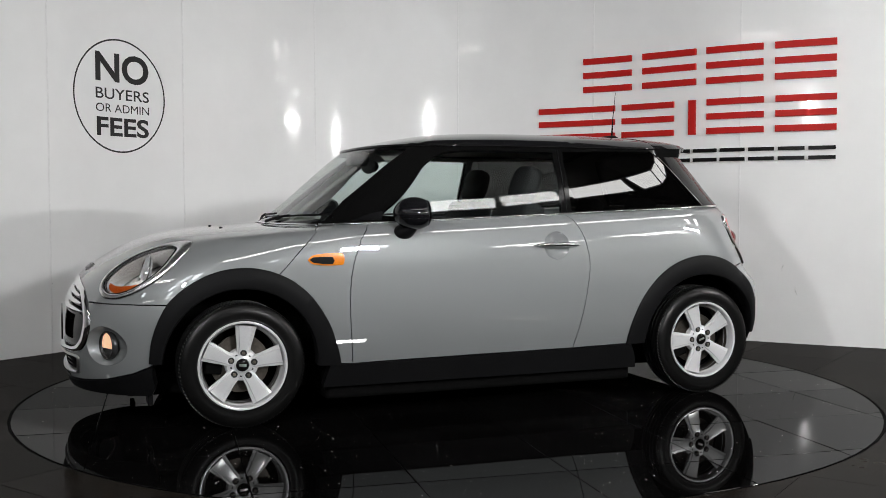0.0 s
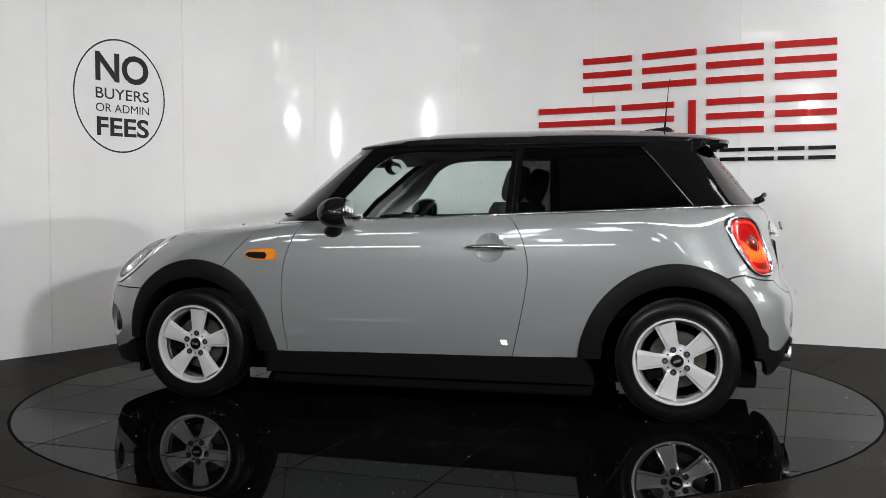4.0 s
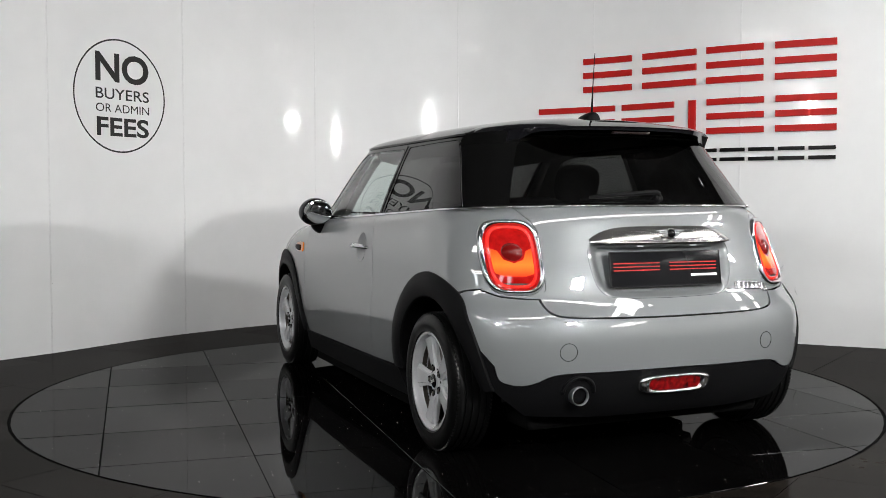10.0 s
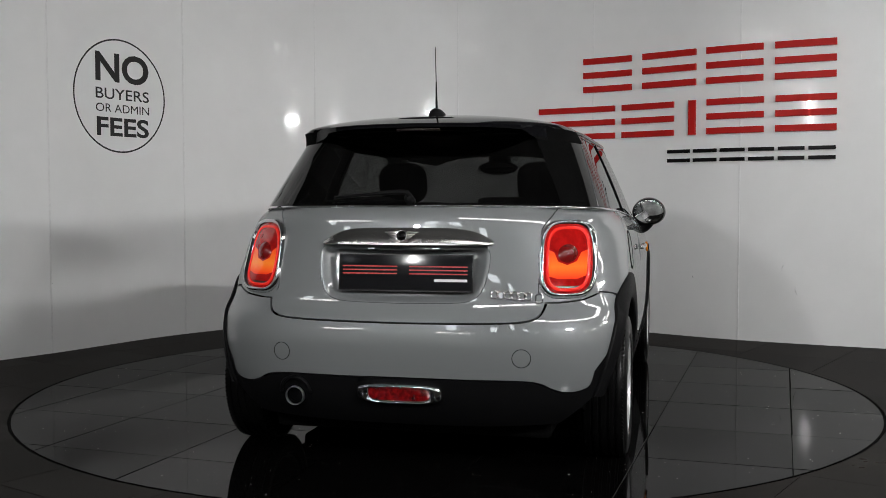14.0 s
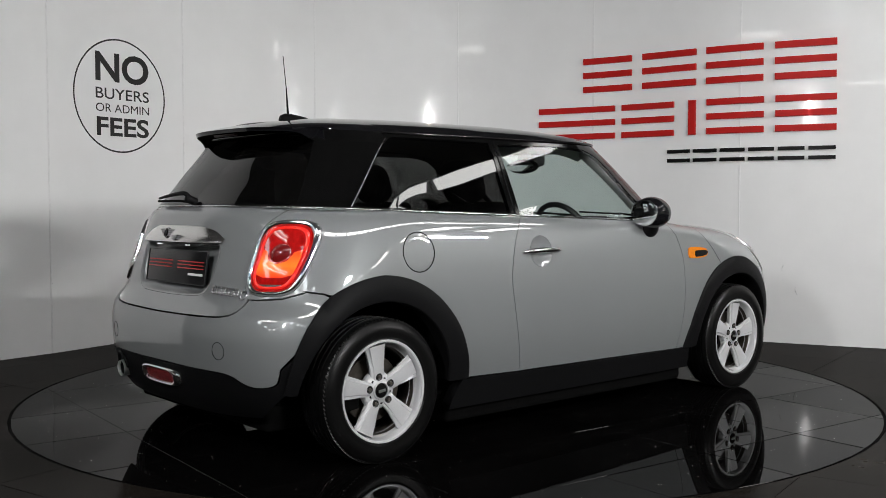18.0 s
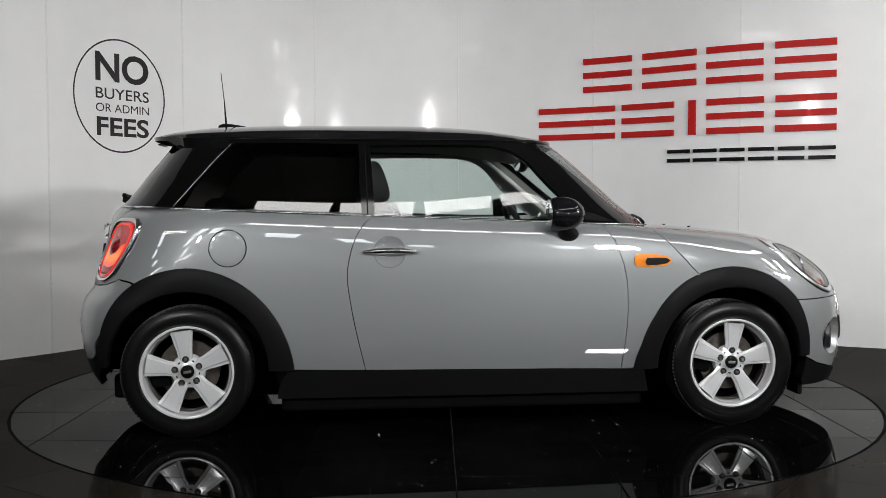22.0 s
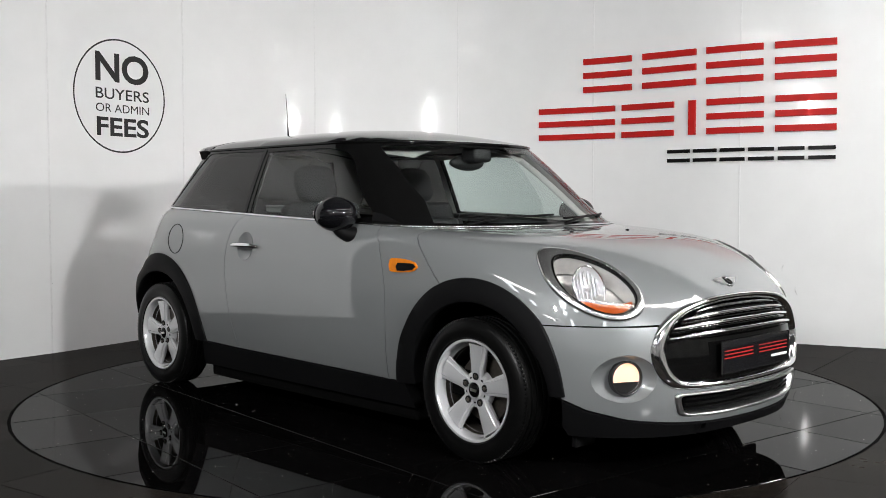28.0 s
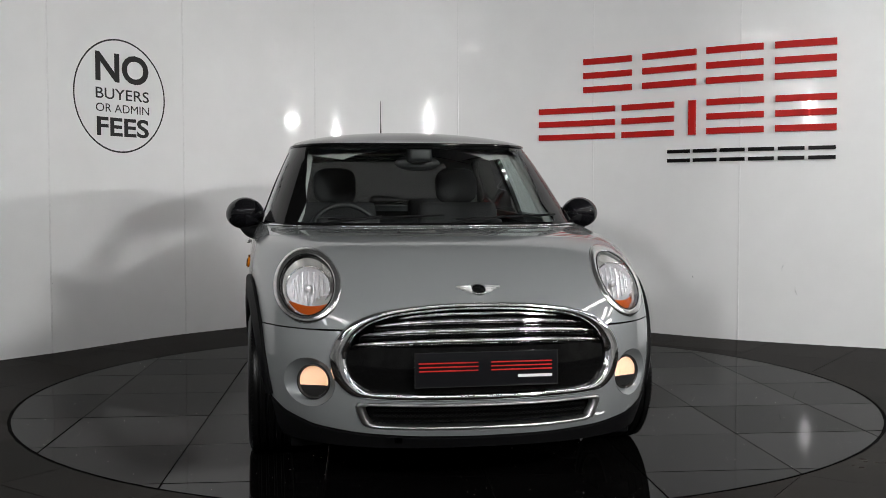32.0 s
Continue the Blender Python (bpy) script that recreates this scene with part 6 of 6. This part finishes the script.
        part("spoke", bm, M_SATIN, st)
    bm = bmesh.new()
    bmesh.ops.create_uvsphere(bm, u_segments=24, v_segments=12, radius=1)
    for v in bm.verts:
        v.co = Vector((.40 + .028 * v.co.x, .005 + .118 * v.co.y, 1.238 + .040 * v.co.z))
    rv = part("rear_view_mirror", bm, M_DASH, car)
    bm = bmesh.new()
    bmesh.ops.create_uvsphere(bm, u_segments=24, v_segments=12, radius=1)
    for v in bm.verts:
        v.co = Vector((.374 + .003 * v.co.x, .005 + .104 * v.co.y, 1.238 + .032 * v.co.z))
    part("mirror_glass", bm, M_MIRROR, rv)
    bm = bmesh.new()
    cushion(bm, .41, .52, -.055, .065, 1.24, 1.315, None, .02)
    part("sensor_housing", bm, M_DASH, rv)
    bm = bmesh.new()
    boxy(bm, .05, .35, -.10, .10, .40, .62, .03)
    part("centre_console", bm, M_DASH, car)


mat_plate_lamp = mat("lit_plate_lamp", (1, 1, 1), 0.3, emit=(.9, .95, 1.0), power=2.5)
build_headlamps()
build_tail_lamps()
build_grille()
build_fogs()
build_mirrors()
build_flank_details()
build_rear_details()
build_roof_details()
build_interior()


# ---- signs on the wall ----
ARC = np.concatenate([[0], np.cumsum(np.linalg.norm(np.diff(DENSE, axis=0), axis=1))])


def wall_point(a, out=0.0):
    """The place on the wall at the length a along it, out metres before it."""
    q, d, nrm = wall_at(float(np.interp(a, ARC, np.arange(len(ARC)))))
    return q + nrm * out, nrm


def wall_bar(name, a0, a1, z0, z1, depth, material, parent, standoff=0.004, n=7):
    """A raised bar that follows the wall from a0 to a1."""
    bm = bmesh.new()
    rows = []
    for a in np.linspace(a0, a1, n):
        (f, _), (b, _) = wall_point(a, standoff + depth), wall_point(a, standoff)
        rows.append([bm.verts.new((*b, z0)), bm.verts.new((*f, z0)), bm.verts.new((*f, z1)), bm.verts.new((*b, z1))])
    for p0, p1 in zip(rows, rows[1:]):
        for k in range(4):
            j = (k + 1) % 4
            bm.faces.new((p0[k], p0[j], p1[j], p1[k]))
    bm.faces.new(rows[0][::-1])
    bm.faces.new(rows[-1])
    bmesh.ops.recalc_face_normals(bm, faces=bm.faces)
    return part(name, bm, material, parent, smooth=False)


def build_signs():
    red = tagged(new("wall_sign"), "raised red bars in two rows fixed to the white wall", "wall sign")
    for slots, z0, z1 in ((((7.198, 7.621), (7.720, 8.170), (8.255, 8.680), (8.763, 9.185)), 1.930, 2.205),
                          (((6.80, 7.475), (7.540, 7.990), (8.115, 8.170), (8.261, 8.687), (8.770, 9.190)), 1.552, 1.815)):
        h = z1 - z0
        for a0, a1 in slots:
            if a1 - a0 < .1:
                wall_bar("red_bar", a0, a1, z0, z1, .022, M_RED, red)
                continue
            for f0, f1 in ((0, .175), (.415, .59), (.825, 1)):
                wall_bar("red_bar", a0, a1, z0 + f0 * h, z0 + f1 * h, .022, M_RED, red)
    black = tagged(new("wall_sign"), "row of small raised black bars on the white wall", "wall sign")
    for k in range(6):
        a0 = 7.940 + k * .2125
        for f0, f1 in ((1.345, 1.372), (1.415, 1.442)):
            wall_bar("black_bar", a0, a0 + .185, f0, f1, .016, M_BLACK_SIGN, black, n=4)
    # round printed notice
    notice = tagged(new("wall_notice"), "round black-printed notice on the white wall", "notice")
    mid, rad = (2.978, 1.818), .415
    bm = bmesh.new()
    n = 96
    rows = []
    for i in range(n):
        t = 2 * math.pi * i / n
        row = []
        for r in (rad - .012, rad):
            (p0, _) = wall_point(mid[0] + 1.02 * r * math.cos(t), .0022)
            row.append(bm.verts.new((*p0, mid[1] + r * math.sin(t))))
        rows.append(row)
    for i in range(n):
        a, b = rows[i], rows[(i + 1) % n]
        bm.faces.new((a[0], a[1], b[1], b[0]))
    bmesh.ops.recalc_face_normals(bm, faces=bm.faces)
    part("ring", bm, M_PRINT, notice, smooth=False)
    for word, a0, a1, z0, z1, bold in (("NO", 2.752, 3.250, 1.914, 2.128, .030), ("BUYERS", 2.752, 3.250, 1.790, 1.870, .008),
                                       ("OR ADMIN", 2.752, 3.250, 1.696, 1.757, .0), ("FEES", 2.758, 3.246, 1.522, 1.660, .026)):
        cu = bpy.data.curves.new("word", "FONT")
        cu.body, cu.size = word, 1.0
        cu.offset = bold * .9
        cu.resolution_u = 4
        ob = bpy.data.objects.new("word", cu)
        me = bpy.data.meshes.new_from_object(ob)
        bpy.data.objects.remove(ob)
        co = np.array([v.co[:] for v in me.vertices])
        lo, hi = co.min(0), co.max(0)
        bm = bmesh.new()
        bm.from_mesh(me)
        bmesh.ops.subdivide_edges(bm, edges=[e for e in bm.edges if e.calc_length() > .25], cuts=2)
        for v in bm.verts:
            a = a0 + (v.co.x - lo[0]) / (hi[0] - lo[0]) * (a1 - a0)
            z = z0 + (v.co.y - lo[1]) / (hi[1] - lo[1]) * (z1 - z0)
            p0, _ = wall_point(a, .0024)
            v.co = Vector((p0[0], p0[1], z))
        part("printed_word", bm, M_PRINT, notice, smooth=False)


build_signs()


def motions():
    """The turntable turns at a near-steady rate and carries the car with it."""
    car_rows, disc_rows = [], []
    for i in range(33):
        t = float(i)
        u = (t - 16) / 16
        a = 200.8123 - 8.7651 * t + 1.3117 * (u * u - 1) + 1.9862 * u * (u * u - 1)
        c, s = math.cos(radians(a)), math.sin(radians(a))
        x, y = CAR_AT
        car_rows.append((t, pose(c * x - s * y, s * x + c * y, 0, 0, 0, a)))
        disc_rows.append((t, pose(0, 0, 0, 0, 0, a)))
    walk(car, car_rows)
    walk(turntable, disc_rows)


CAR_AT = (-0.0192, -0.2263)
motions()
